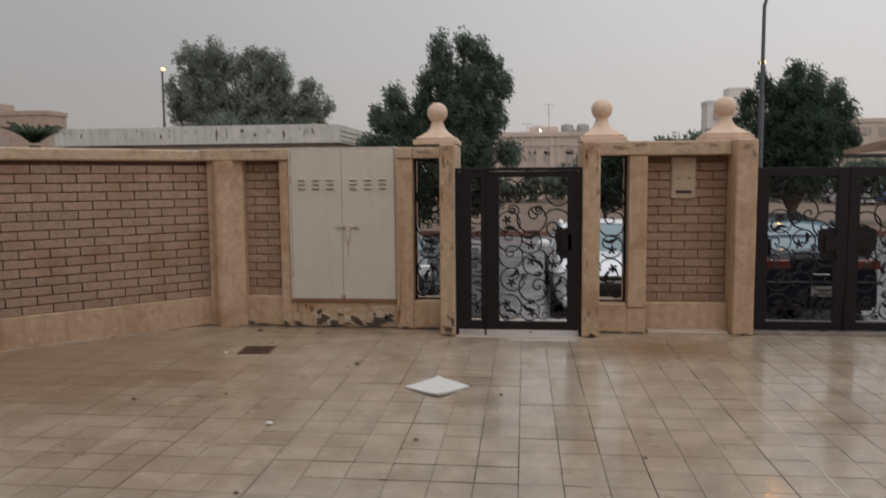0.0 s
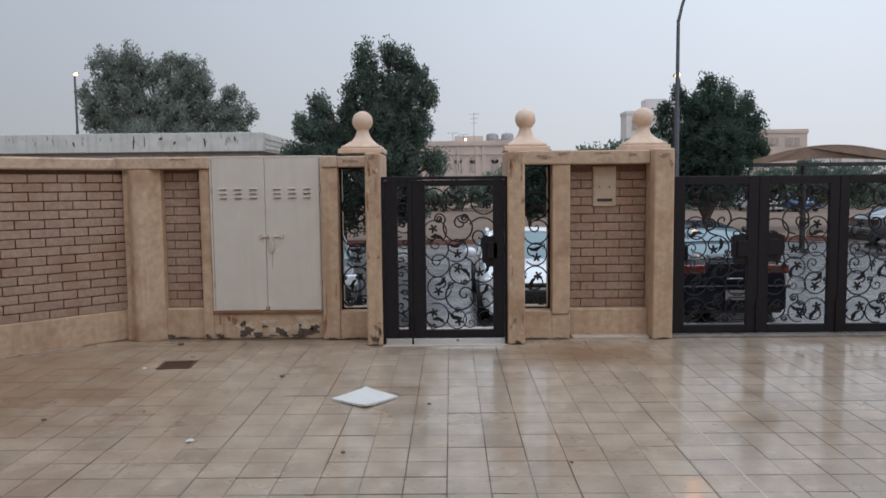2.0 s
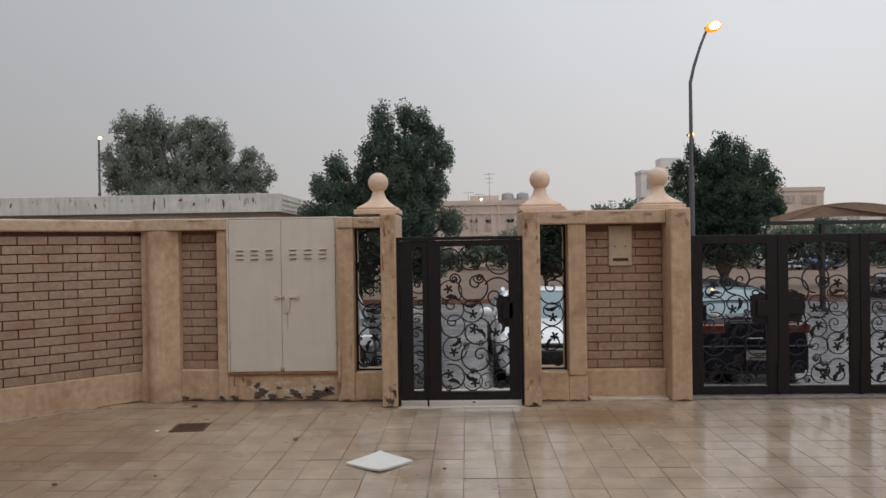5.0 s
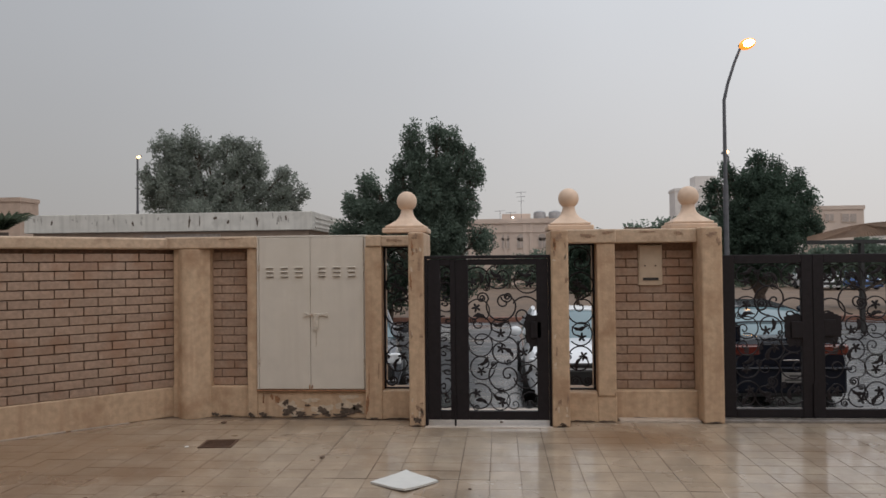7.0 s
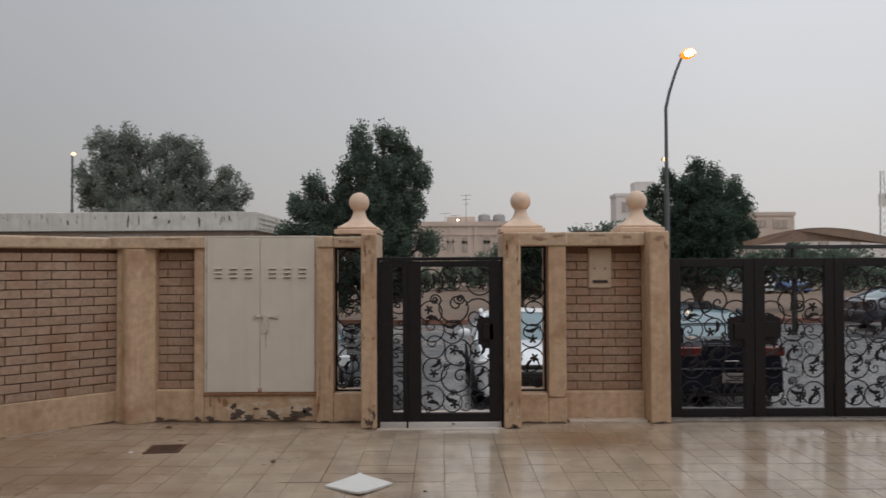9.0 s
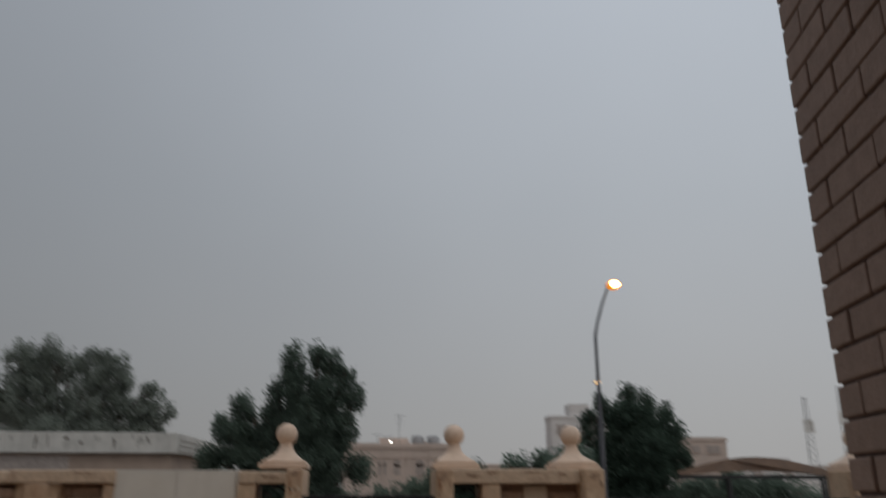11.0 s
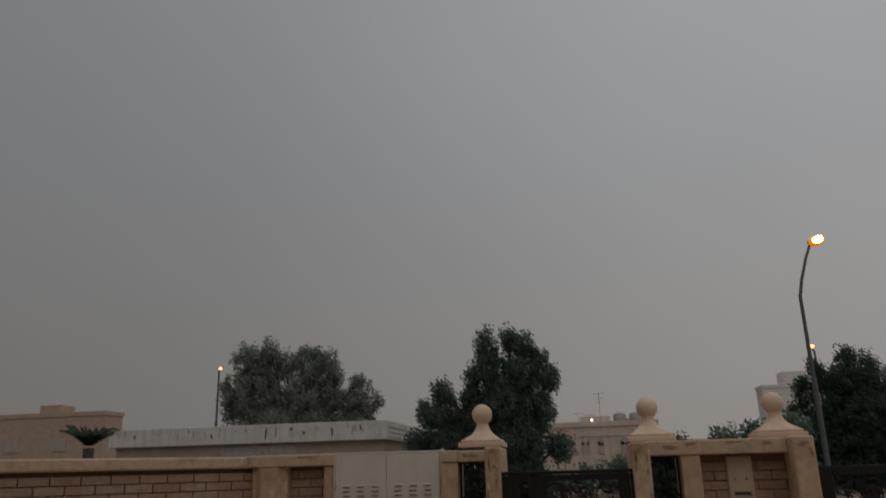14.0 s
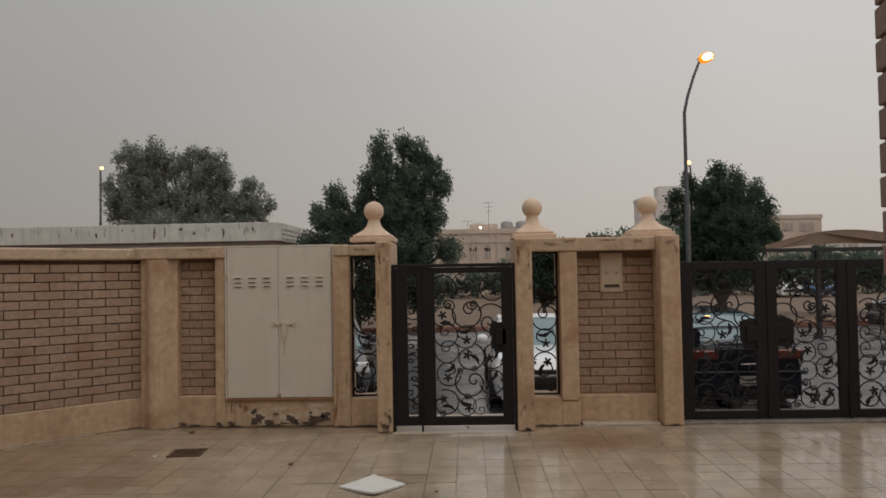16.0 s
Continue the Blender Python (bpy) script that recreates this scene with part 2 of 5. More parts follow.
def mud(m, spots):
    """Brown silt left where the water stands, at given places on the floor."""
    n, l = m.node_tree.nodes, m.node_tree.links
    b = n["Principled BSDF"]
    geo = n.new("ShaderNodeNewGeometry")
    tex = n.new("ShaderNodeTexNoise")
    tex.inputs["Scale"].default_value = 2.3
    tex.inputs["Detail"].default_value = 8
    tex.inputs["Roughness"].default_value = 0.65
    l.new(geo.outputs["Position"], tex.inputs["Vector"])
    for (x, y, rx, ry, strength) in spots:
        mp = n.new("ShaderNodeMapping")
        mp.vector_type = "TEXTURE"
        mp.inputs["Location"].default_value = (x, y, 0)
        mp.inputs["Scale"].default_value = (rx, ry, 1)
        l.new(geo.outputs["Position"], mp.inputs["Vector"])
        ln = n.new("ShaderNodeVectorMath")
        ln.operation = "LENGTH"
        l.new(mp.outputs[0], ln.inputs[0])
        ad = n.new("ShaderNodeMath")
        ad.operation = "ADD"
        l.new(ln.outputs["Value"], ad.inputs[0])
        l.new(tex.outputs["Fac"], ad.inputs[1])
        mr = n.new("ShaderNodeMapRange")
        mr.interpolation_type = "SMOOTHSTEP"
        mr.inputs["From Min"].default_value = 1.5
        mr.inputs["From Max"].default_value = 0.6
        mr.inputs["To Max"].default_value = strength
        l.new(ad.outputs[0], mr.inputs["Value"])
        mx = n.new("ShaderNodeMix")
        mx.data_type = "RGBA"
        mx.inputs["B"].default_value = (0.20, 0.115, 0.06, 1)
        l.new(b.inputs["Base Color"].links[0].from_socket, mx.inputs["A"])
        l.new(mr.outputs["Result"], mx.inputs["Factor"])
        l.new(mx.outputs["Result"], b.inputs["Base Color"])


# the second spot is spread wide to darken the left floor too
mud(TILE, [(1.35, 8.05, 1.05, 0.80, 0.9), (-4.4, 6.9, 2.8, 2.6, 0.75), (-2.4, 8.6, 1.6, 0.5, 0.4), (3.2, 7.6, 1.6, 0.8, 0.3), (-1.6, 6.4, 1.0, 1.6, 0.25)])
GROUT = material("dark_grout", (0.22, 0.16, 0.115), 0.35, scale=20, amount=0.4, bump=0.3)
DIRTY_JOINT = material("dirty_joint", (0.11, 0.07, 0.045), 0.5, scale=25, amount=0.5, bump=0.3)
WET_SILL = material("wet_concrete_sill", (0.24, 0.21, 0.185), 0.25, scale=12, amount=0.3, bump=0.2, rough_vary=0.12)
STEP = material("pale_sill_stone", (0.55, 0.46, 0.38), 0.35, scale=20, amount=0.15, bump=0.1)
FOAM = material("white_board", (0.68, 0.67, 0.63), 0.5, scale=9, amount=0.06, bump=0.1)
DRAIN = material("rusted_grate", (0.12, 0.065, 0.04), 0.6, scale=40, amount=0.4, bump=0.3, metal=0.3)
PEBBLE = material("dark_pebble", (0.16, 0.10, 0.065), 0.7, scale=60, amount=0.4)
PALE_BIT = material("pale_scrap", (0.75, 0.73, 0.70), 0.6)
MAIL = material("letterbox_enamel", (0.52, 0.40, 0.29), 0.5, scale=12, amount=0.1, bump=0.08)
SLOT = material("dark_slot", (0.035, 0.03, 0.028), 0.5)
ASPHALT = material("wet_asphalt", (0.06, 0.06, 0.062), 0.30, scale=40, amount=0.3, bump=0.2, bump_scale=50, rough_vary=0.16, stain=(0.10, 0.095, 0.09), stain_scale=0.3)
PAVING = material("wet_paving", (0.30, 0.26, 0.22), 0.35, scale=12, amount=0.2, bump=0.15, rough_vary=0.1)
SAND = material("damp_sand", (0.175, 0.115, 0.075), 0.85, scale=3, amount=0.3, bump=0.5, bump_scale=6, stain=(0.10, 0.07, 0.05), stain_scale=0.2)
KERB = material("red_brown_kerb", (0.24, 0.11, 0.075), 0.6, scale=6, amount=0.3, bump=0.2)
WHITE_WALL = material("white_parapet", (0.64, 0.605, 0.55), 0.7, scale=2, amount=0.14, bump=0.3, bump_scale=10, stain=(0.32, 0.30, 0.27), stain_scale=1.1, stain_cover=0.58, streak=(0.40, 0.37, 0.33, 5))
PINK_WALL = material("faded_pink_render", (0.44, 0.33, 0.26), 0.8, scale=2, amount=0.15, bump=0.2, bump_scale=10)
VILLA = material("far_cream_stone", (0.62, 0.50, 0.425), 0.8, scale=0.6, amount=0.12, bump=0.1, bump_scale=4)
VILLA_DARK = material("far_window_glass", (0.43, 0.36, 0.32), 0.35)
# distance haze is put into this colour, paler than the render itself
FAR_HAZED = material("far_hazed_render", (0.72, 0.68, 0.65), 0.8, scale=0.5, amount=0.08, bump=0.1, bump_scale=4)
GREY_TANK = material("grey_tank", (0.34, 0.33, 0.33), 0.5, scale=3, amount=0.2, bump=0.05)
GREY_STEEL = material("galvanised_pole", (0.12, 0.12, 0.13), 0.5, scale=6, amount=0.2, metal=0.3, bump=0.05)
SHEET = material("sheet_shade_roof", (0.27, 0.175, 0.12), 0.6, scale=4, amount=0.2, bump=0.1, stain=(0.2, 0.14, 0.11), stain_scale=1.5)
BARK = material("grey_bark", (0.12, 0.09, 0.07), 0.9, scale=12, amount=0.4, bump=0.6, bump_scale=20)


def foliage(name, colour):
    """Matt leaves that let some light through."""
    m = material(name, colour, 0.75, scale=1.2, amount=0.3, bump=0, vary=0.22, spec=0.15)
    n, l = m.node_tree.nodes, m.node_tree.links
    b, out = n["Principled BSDF"], n["Material Output"]
    tr = n.new("ShaderNodeBsdfTranslucent")
    source = b.inputs["Base Color"].links[0].from_socket
    l.new(source, tr.inputs["Color"])
    mx = n.new("ShaderNodeMixShader")
    mx.inputs[0].default_value = 0.55
    l.new(b.outputs[0], mx.inputs[1])
    l.new(tr.outputs[0], mx.inputs[2])
    l.new(mx.outputs[0], out.inputs["Surface"])
    return m


# olive, green and deep green are lifted paler to stand in for haze
LEAF_A = foliage("hazed_olive_leaf", (0.25, 0.275, 0.235))
LEAF_B = foliage("hazed_green_leaf", (0.19, 0.245, 0.19))
LEAF_C = foliage("hazed_deep_green_leaf", (0.095, 0.135, 0.10))
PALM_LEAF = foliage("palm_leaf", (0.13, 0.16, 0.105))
WHITE_CAR = material("white_car_paint", (0.72, 0.74, 0.76), 0.2, scale=2, amount=0.03, bump=0, coat=1.0)
DARK_CAR = material("dark_blue_car_paint", (0.007, 0.009, 0.016), 0.22, scale=2, amount=0.1, bump=0, coat=0.2, spec=0.2)
BLUE_CAR = material("blue_car_paint", (0.07, 0.15, 0.36), 0.25, scale=2, amount=0.05, bump=0, coat=0.8)
SILVER_CAR = material("silver_car_paint", (0.09, 0.092, 0.10), 0.25, scale=2, amount=0.05, bump=0, metal=0.4, coat=0.5)
SLATE_CAR = material("slate_car_paint", (0.045, 0.05, 0.065), 0.25, scale=2, amount=0.05, bump=0, coat=1.0)
CAR_GLASS = material("car_glass", (0.13, 0.20, 0.22), 0.08, scale=2, amount=0.1, bump=0, coat=0.2, spec=0.5)
TYRE = material("tyre_rubber", (0.018, 0.018, 0.018), 0.8, scale=30, amount=0.3)
RIM = material("alloy_rim", (0.45, 0.45, 0.46), 0.35, metal=0.8, bump=0)
TRIM = material("black_trim", (0.02, 0.02, 0.02), 0.45, bump=0)
CHROME = material("chrome_trim", (0.7, 0.7, 0.72), 0.15, metal=1.0, bump=0)
RED_LENS = material("red_lens", (0.11, 0.014, 0.009), 0.15, bump=0, coat=1.0)
SMOKED_LENS = material("smoked_lens", (0.05, 0.035, 0.035), 0.15, bump=0, coat=1.0)
CLEAR_LENS = material("clear_lens", (0.75, 0.78, 0.8), 0.1, bump=0, coat=1.0)
PLATE = material("number_plate", (0.24, 0.225, 0.21), 0.4, bump=0)
HOUSE_PLAIN = material("house_render", (0.50, 0.38, 0.29), 0.7, scale=6, amount=0.15, bump=0.3)
SODIUM = glow("sodium_lamp", (1.0, 0.42, 0.09), 48.0)
AMBER_HALO = glow("amber_halo_bowl", (1.0, 0.30, 0.03), 1.1)
SODIUM_FAR = glow("far_sodium_lamp", (1.0, 0.60, 0.28), 3.0)
WHITE_FAR = glow("far_white_lamp", (1.0, 0.95, 0.85), 8.0)


# ---- mesh helpers ----
def mesh_of(name, bm, mat, smooth=False):
    me = bpy.data.meshes.new(name)
    bm.normal_update()
    if smooth:
        for ed in bm.edges:
            if len(ed.link_faces) == 2 and ed.calc_face_angle(0) > 0.65:
                ed.smooth = False
    bm.to_mesh(me)
    bm.free()
    if mat:
        me.materials.append(mat)
    if smooth:
        me.shade_smooth()
    return me


def part(name, bm, mat, parent=None, label="", smooth=False):
    ob = new(name, mesh_of(name, bm, mat, smooth))
    ob.parent = parent
    if label:
        ob["label"] = label
    return ob


def share(name, me, parent, m):
    """One more object on a mesh that others share, at m inside its parent."""
    ob = new(name, me)
    ob.parent = parent
    ob.matrix_basis = m
    return ob


def thing(name, label, category, at=(0, 0, 0), turn=0, group="", kind=""):
    ob = new(name)
    ob.matrix_world = pose(*at, 0, 0, turn)
    return tagged(ob, label, category, group, kind)


def add_box(bm, x0, x1, y0, y1, z0, z1, bevel=0.0):
    made = bmesh.ops.create_cube(bm, size=1.0)["verts"]
    bmesh.ops.transform(bm, verts=made, matrix=Matrix.Translation(((x0 + x1) / 2, (y0 + y1) / 2, (z0 + z1) / 2)) @ Matrix.Diagonal((x1 - x0, y1 - y0, z1 - z0, 1)))
    if bevel:
        edges = list({e for v in made for e in v.link_edges})
        bmesh.ops.bevel(bm, geom=edges, offset=bevel, segments=2, affect="EDGES", profile=0.5)


def boxes(*rows, bevel=0.0):
    bm = bmesh.new()
    for r in rows:
        add_box(bm, *r, bevel=bevel)
    return bm


def add_tube(bm, pts, radius, sides=6, taper=None):
    """A round bar along a line of points."""
    rings = []
    n = len(pts)
    pts = [Vector(p) for p in pts]
    for i, p in enumerate(pts):
        d = (pts[min(i + 1, n - 1)] - pts[max(i - 1, 0)]).normalized()
        side = d.cross(Vector((0, 1, 0.001)))
        if side.length < 0.1:
            side = d.cross(Vector((1, 0, 0)))
        side.normalize()
        up = side.cross(d).normalized()
        r = radius if taper is None else radius + (taper - radius) * i / (n - 1)
        rings.append([bm.verts.new(p + r * (math.cos(a) * side + math.sin(a) * up)) for a in [2 * math.pi * k / sides for k in range(sides)]])
    for a, b in zip(rings, rings[1:]):
        for k in range(sides):
            bm.faces.new((a[k], a[(k + 1) % sides], b[(k + 1) % sides], b[k]))
    bm.faces.new(rings[0][::-1])
    bm.faces.new(rings[-1])


def add_lathe(bm, profile, centre=(0, 0, 0), sides=24, axis="z"):
    """A turned body from (radius, height) pairs."""
    rings = []
    for r, h in profile:
        ring = []
        for k in range(sides):
            a = 2 * math.pi * k / sides
            c, s = r * math.cos(a), r * math.sin(a)
            v = (c, s, h) if axis == "z" else ((h, c, s) if axis == "x" else (c, h, s))
            ring.append(bm.verts.new(Vector(centre) + Vector(v)))
        rings.append(ring)
    for a, b in zip(rings, rings[1:]):
        for k in range(sides):
            bm.faces.new((a[k], a[(k + 1) % sides], b[(k + 1) % sides], b[k]))
    bm.faces.new(rings[0][::-1])
    bm.faces.new(rings[-1])
    bmesh.ops.recalc_face_normals(bm, faces=bm.faces)


def loft(bm, sections, close=True):
    rings = [[bm.verts.new(p) for p in s] for s in sections]
    n = len(rings[0])
    for a, b in zip(rings, rings[1:]):
        for k in range(n if close else n - 1):
            bm.faces.new((a[k], a[(k + 1) % n], b[(k + 1) % n], b[k]))
    if close:
        bm.faces.new(rings[0][::-1])
        bm.faces.new(rings[-1])
    bmesh.ops.recalc_face_normals(bm, faces=bm.faces)


# ---- ground, street ----
bm = bmesh.new()
bmesh.ops.create_grid(bm, x_segments=8, y_segments=8, size=1500)
ground = part("ground", bm, SAND)
ground.location = (0, 600, -0.47)
tagged(ground, "damp brown sandy ground across the street", "ground", kind="structure")
road = part("road", boxes((-90, 90, 10.5, 28.6, -0.60, -0.45)), ASPHALT)
tagged(road, "wet dark grey asphalt street", "road", kind="structure")
pavement = part("pavement", boxes((-40, 40, 9.6, 10.5, -0.60, -0.32), bevel=0.015), PAVING)
tagged(pavement, "wet grey paved strip outside the wall", "pavement", kind="structure")
kerb = part("kerb", boxes((-90, 90, 28.6, 28.9, -0.60, -0.28), bevel=0.02), KERB)
tagged(kerb, "red-brown painted kerb along the far roadside", "kerb", kind="structure")
floor = part("floor", boxes((-8, 7.5, -1.7, 9.6, -0.62, -0.003)), GROUT)
tagged(floor, "wet beige tiled courtyard floor with dark joints", "floor", kind="structure")

# ---- front boundary wall ----
FACE, BACK, PANEL = 8.92, 9.28, 9.06
wall_front = part("wall_front", boxes(
    (-3.27, -2.785, 8.97, BACK, 0, 0.35),            # plinth under the narrow brick panel
    (-3.27, -2.785, PANEL + 0.03, BACK, 0.35, 1.935),
    (-2.785, -2.668, FACE, BACK, 0, 1.935),
    (-2.668, -1.41, 8.925, BACK, 0, 0.30),
    (-2.668, -1.41, 9.0, BACK, 0.30, 1.935),
    (-1.41, -1.22, 8.85, BACK, 0, 1.935),
    (-1.22, -0.86, 8.86, BACK, 0, 0.32),
    (0.81, 1.15, 8.77, BACK, 0, 0.322),
    (1.15, 1.345, 8.75, BACK, 0.285, 1.94),
    (1.145, 1.35, 8.765, BACK, 0, 0.285),
    (1.34, 2.25, 8.93, BACK, 0, 0.315),
    (1.37, 2.25, PANEL + 0.03, BACK, 0.315, 1.94),
    bevel=0.012), PLASTER)
tagged(wall_front, "peach plastered boundary wall with recessed brick panels", "wall", kind="structure")
coping = part("coping", boxes((-3.74, -2.662, FACE - 0.045, BACK + 0.03, 1.935, 2.068), (-2.662, -1.397, 9.0, BACK + 0.03, 1.935, 2.066), (-1.397, -1.22, 8.83, BACK + 0.03, 1.935, 2.062), (-1.22, -0.86, 8.84, BACK + 0.03, 1.935, 2.056),
                              (0.81, 1.36, 8.73, BACK + 0.03, 1.94, 2.09), (1.36, 2.25, FACE - 0.05, BACK + 0.03, 1.94, 2.094), bevel=0.014), COPING, wall_front, "chipped weathered coping band")


def pier(x0, x1, y0, y1, top, label):
    ob = part("pier", boxes((x0, x1, y0, y1, 0, top), bevel=0.02), PLASTER, wall_front, label)
    return ob


pier(-0.877, -0.709, 8.50, 9.30, 2.076, "gate pier with flaking plaster")
pier(0.639, 0.824, 8.49, 9.30, 2.08, "gate pier with flaking plaster")
pier(2.25, 2.473, 8.71, 9.34, 2.10, "broad smooth gate pier")
pier(5.342, 5.80, 8.80, 9.34, 2.10, "far gate pier")
bm = bmesh.new()
secs = []
for z in (0.0, 0.36, 0.38, 1.93):
    k = 1.04 if z < 0.37 else 1.0
    ring = []
    for i in range(33):         # a broad pilaster with soft hollow flanks
        u = -1 + i / 16
        swell = 0.13 / (1 + math.exp((abs(u) - 0.55) * 9))
        ring.append((-3.445 + 0.215 * u * k, 8.955 - swell * k, z))
    secs.append(ring + [(-3.23, 9.28, z), (-3.66, 9.28, z)])
loft(bm, secs)
part("corner_pier", bm, PLASTER, wall_front, "rounded plaster pier at the corner", smooth=True)
wall_right_end = part("wall_right", boxes((5.80, 7.3, 9.0, 9.28, 0, 2.06), (7.2, 7.5, -1.7, 9.28, 0, 2.06), bevel=0.012), PLASTER)
tagged(wall_right_end, "plain peach plastered boundary wall", "wall", kind="structure")


def finial(x, turn=0):
    t = thing("ball_finial", "peach painted ball finial on a flared square base", "finial", (x, 9.17, 2.09), turn, "finials on the gate piers")
    part("base_plate", boxes((-0.255, 0.255, -0.24, 0.24, 0.0, 0.055), (-0.225, 0.225, -0.215, 0.215, 0.055, 0.085), bevel=0.01), FINIAL, t)
    bm = bmesh.new()
    secs = []
    for h, r, sq in ((0.085, 0.205, 1.0), (0.11, 0.175, 0.8), (0.15, 0.125, 0.5), (0.19, 0.092, 0.25), (0.235, 0.074, 0.05), (0.27, 0.068, 0), (0.29, 0.075, 0)):
        ring = []
        for k in range(24):
            a = 2 * math.pi * k / 24
            c, s = math.cos(a), math.sin(a)
            f = 1 / max(abs(c), abs(s))
            g = 1 + (f - 1) * sq
            ring.append((r * c * g, r * s * g, h))
        secs.append(ring)
    loft(bm, secs)
    part("neck", bm, FINIAL, t, smooth=True)
    bm = bmesh.new()
    bmesh.ops.create_uvsphere(bm, u_segments=28, v_segments=18, radius=0.117)
    bmesh.ops.translate(bm, verts=bm.verts, vec=(0, 0, 0.37))
    part("ball", bm, FINIAL, t, smooth=True)
    return t


first = finial(-0.965)
for x in (0.895, 2.235, 5.64):
    copy_thing(first, pose(x, 9.17, 2.095))

# ---- angled wall at the left ----
wall_left = thing("wall_left", "peach plastered angled wall with tan brick panel", "wall", (-3.64, 9.0, 0), 0, kind="structure")
wall_left.matrix_world = pose(-3.64, 9.0, 0, 0, 0, 45 + 180)      # local x runs along the wall from the corner
LW = 4.2
part("plinth", boxes((0.0, LW, -0.30, 0.0, 0, 0.34), bevel=0.012), PLASTER, wall_left)
part("backing", boxes((0.0, LW, -0.30, -0.06, 0.34, 1.93)), MORTAR, wall_left)
part("coping", boxes((-0.1, LW, -0.34, 0.045, 1.93, 2.06), bevel=0.02), COPING, wall_left, "weathered coping band")
for x0, x1, h in ((0.55, 1.15, 0.008), (1.2, 1.9, 0.012), (1.95, 2.6, 0.010), (2.7, 3.4, 0.014)):
    part("foot_joint", boxes((x0, x1, 0.001, 0.014, 0.0, h), bevel=0.003), STEP, wall_left, "pale mortar joint at the wall foot")
wall_side = part("wall_side", boxes((-7.0, -6.6, -1.7, 6.1, 0, 2.06), bevel=0.012), PLASTER)
tagged(wall_side, "plain peach plastered boundary wall", "wall", kind="structure")

# ---- the house behind: brick piers beside the entrance ----
wall_house = part("wall_house", boxes((-6.6, 7.2, -1.7, -1.4, 0, 6.0)), HOUSE_PLAIN)
tagged(wall_house, "plain rendered house wall behind the entrance", "wall", kind="structure")
column_right = thing("wall_brick_east", "rose-tan brick pier with dark joints beside the entrance", "wall", (1.303, 2.52, 0), -9.8, kind="structure")
part("core", boxes((0.012, 1.2, -3.7, -0.012, 0, 6.5)), COLUMN_MORTAR, column_right)
column_left = thing("wall_brick_west", "rose-tan brick pier with dark joints beside the entrance", "wall", (-1.37, 1.80, 0), 5, kind="structure")
part("core", boxes((-1.2, -0.012, -3.05, -0.012, 0, 6.5)), COLUMN_MORTAR, column_left)

rng = random.Random(5)


def flake(cx, cz, w, h, y):
    bm = bmesh.new()
    n = 26
    ph = [rng.uniform(0, 6.28) for _ in range(4)]
    ring = []
    for k in range(n):
        a = 2 * math.pi * k / n
        r = 0.75 + 0.22 * math.sin(2 * a + ph[0]) + 0.16 * math.sin(5 * a + ph[1]) + 0.12 * math.sin(9 * a + ph[2]) + rng.uniform(-0.06, 0.06)
        ring.append((cx + w * r * math.cos(a), cz + h * max(0.25, r) * math.sin(a)))
    lo = [bm.verts.new((x, y, max(0.004, z))) for x, z in ring]
    hi = [bm.verts.new((x, y - 0.004, max(0.004, z))) for x, z in ring]
    bm.faces.new(hi)
    for k in range(n):
        bm.faces.new((lo[k], lo[(k + 1) % n], hi[(k + 1) % n], hi[k]))
    bmesh.ops.recalc_face_normals(bm, faces=bm.faces)
    return bm


# ---- meter cabinet ----
cabinet = thing("meter_cabinet", "white enamelled two-door meter cabinet set into the wall", "cabinet", (-2.033, 8.93, 0.305))
part("body", boxes((-0.63, 0.63, -0.01, 0.066, 0.0, 1.765), bevel=0.006), CABINET, cabinet)
for row in ((-0.63, -0.607, -0.028, -0.01, 0.022, 1.765), (0.607, 0.63, -0.028, -0.01, 0.022, 1.765), (-0.607, 0.607, -0.028, -0.01, 1.745, 1.765)):
    part("frame_strip", boxes(row, bevel=0.004), CABINET, cabinet)
part("rail", boxes((-0.635, 0.635, -0.04, -0.01, 0.0, 0.020), bevel=0.003), RUST, cabinet, "rust-streaked bottom rail")
louvre_me = mesh_of("louvre", boxes((-0.043, 0.043, -0.024, 0.0, 0.0, 0.013), bevel=0.005), CABINET)
# a darker strip paints the shadow below each louvre
louvre_shadow_me = mesh_of("vent_slot", boxes((-0.038, 0.038, -0.003, 0.0, -0.011, -0.001)), LOUVRE_SHADOW)
for sx, x0, x1 in ((-1, -0.602, -0.012), (1, -0.008, 0.602)):
    d = part("door", boxes((x0, x1, -0.034, -0.012, 0.028, 1.74), bevel=0.005), CABINET, cabinet)
    for c in range(3):
        for r in range(3):
            at = pose((x0 + x1) / 2 + 0.168 * (c - 1), -0.034, 1.30 + 0.048 * r)
            share("louvre", louvre_me, d, at)
            share("vent_slot", louvre_shadow_me, d, at)
    for z in (0.28, 1.36):
        part("hinge", boxes((x0 - 0.012 if sx < 0 else x1 - 0.006, x0 + 0.006 if sx < 0 else x1 + 0.012, -0.048, -0.028, z, z + 0.09), bevel=0.003), LATCH, d, "rust-spotted hinge")
    part("rust_speck", flake(x1 - 0.012 if sx < 0 else x0 + 0.012, 0.05, 0.012, 0.028, -0.034), RUST, d, "rust at the door corner")
bolt = part("latch", boxes((-0.075, 0.185, -0.052, -0.034, 0.855, 0.880), (-0.08, -0.05, -0.062, -0.034, 0.845, 0.890), (0.16, 0.19, -0.062, -0.034, 0.845, 0.890), bevel=0.004), LATCH, cabinet, "worn sliding bolt latch")
bm = boxes((0.028, 0.085, -0.060, -0.036, 0.73, 0.865), bevel=0.006)
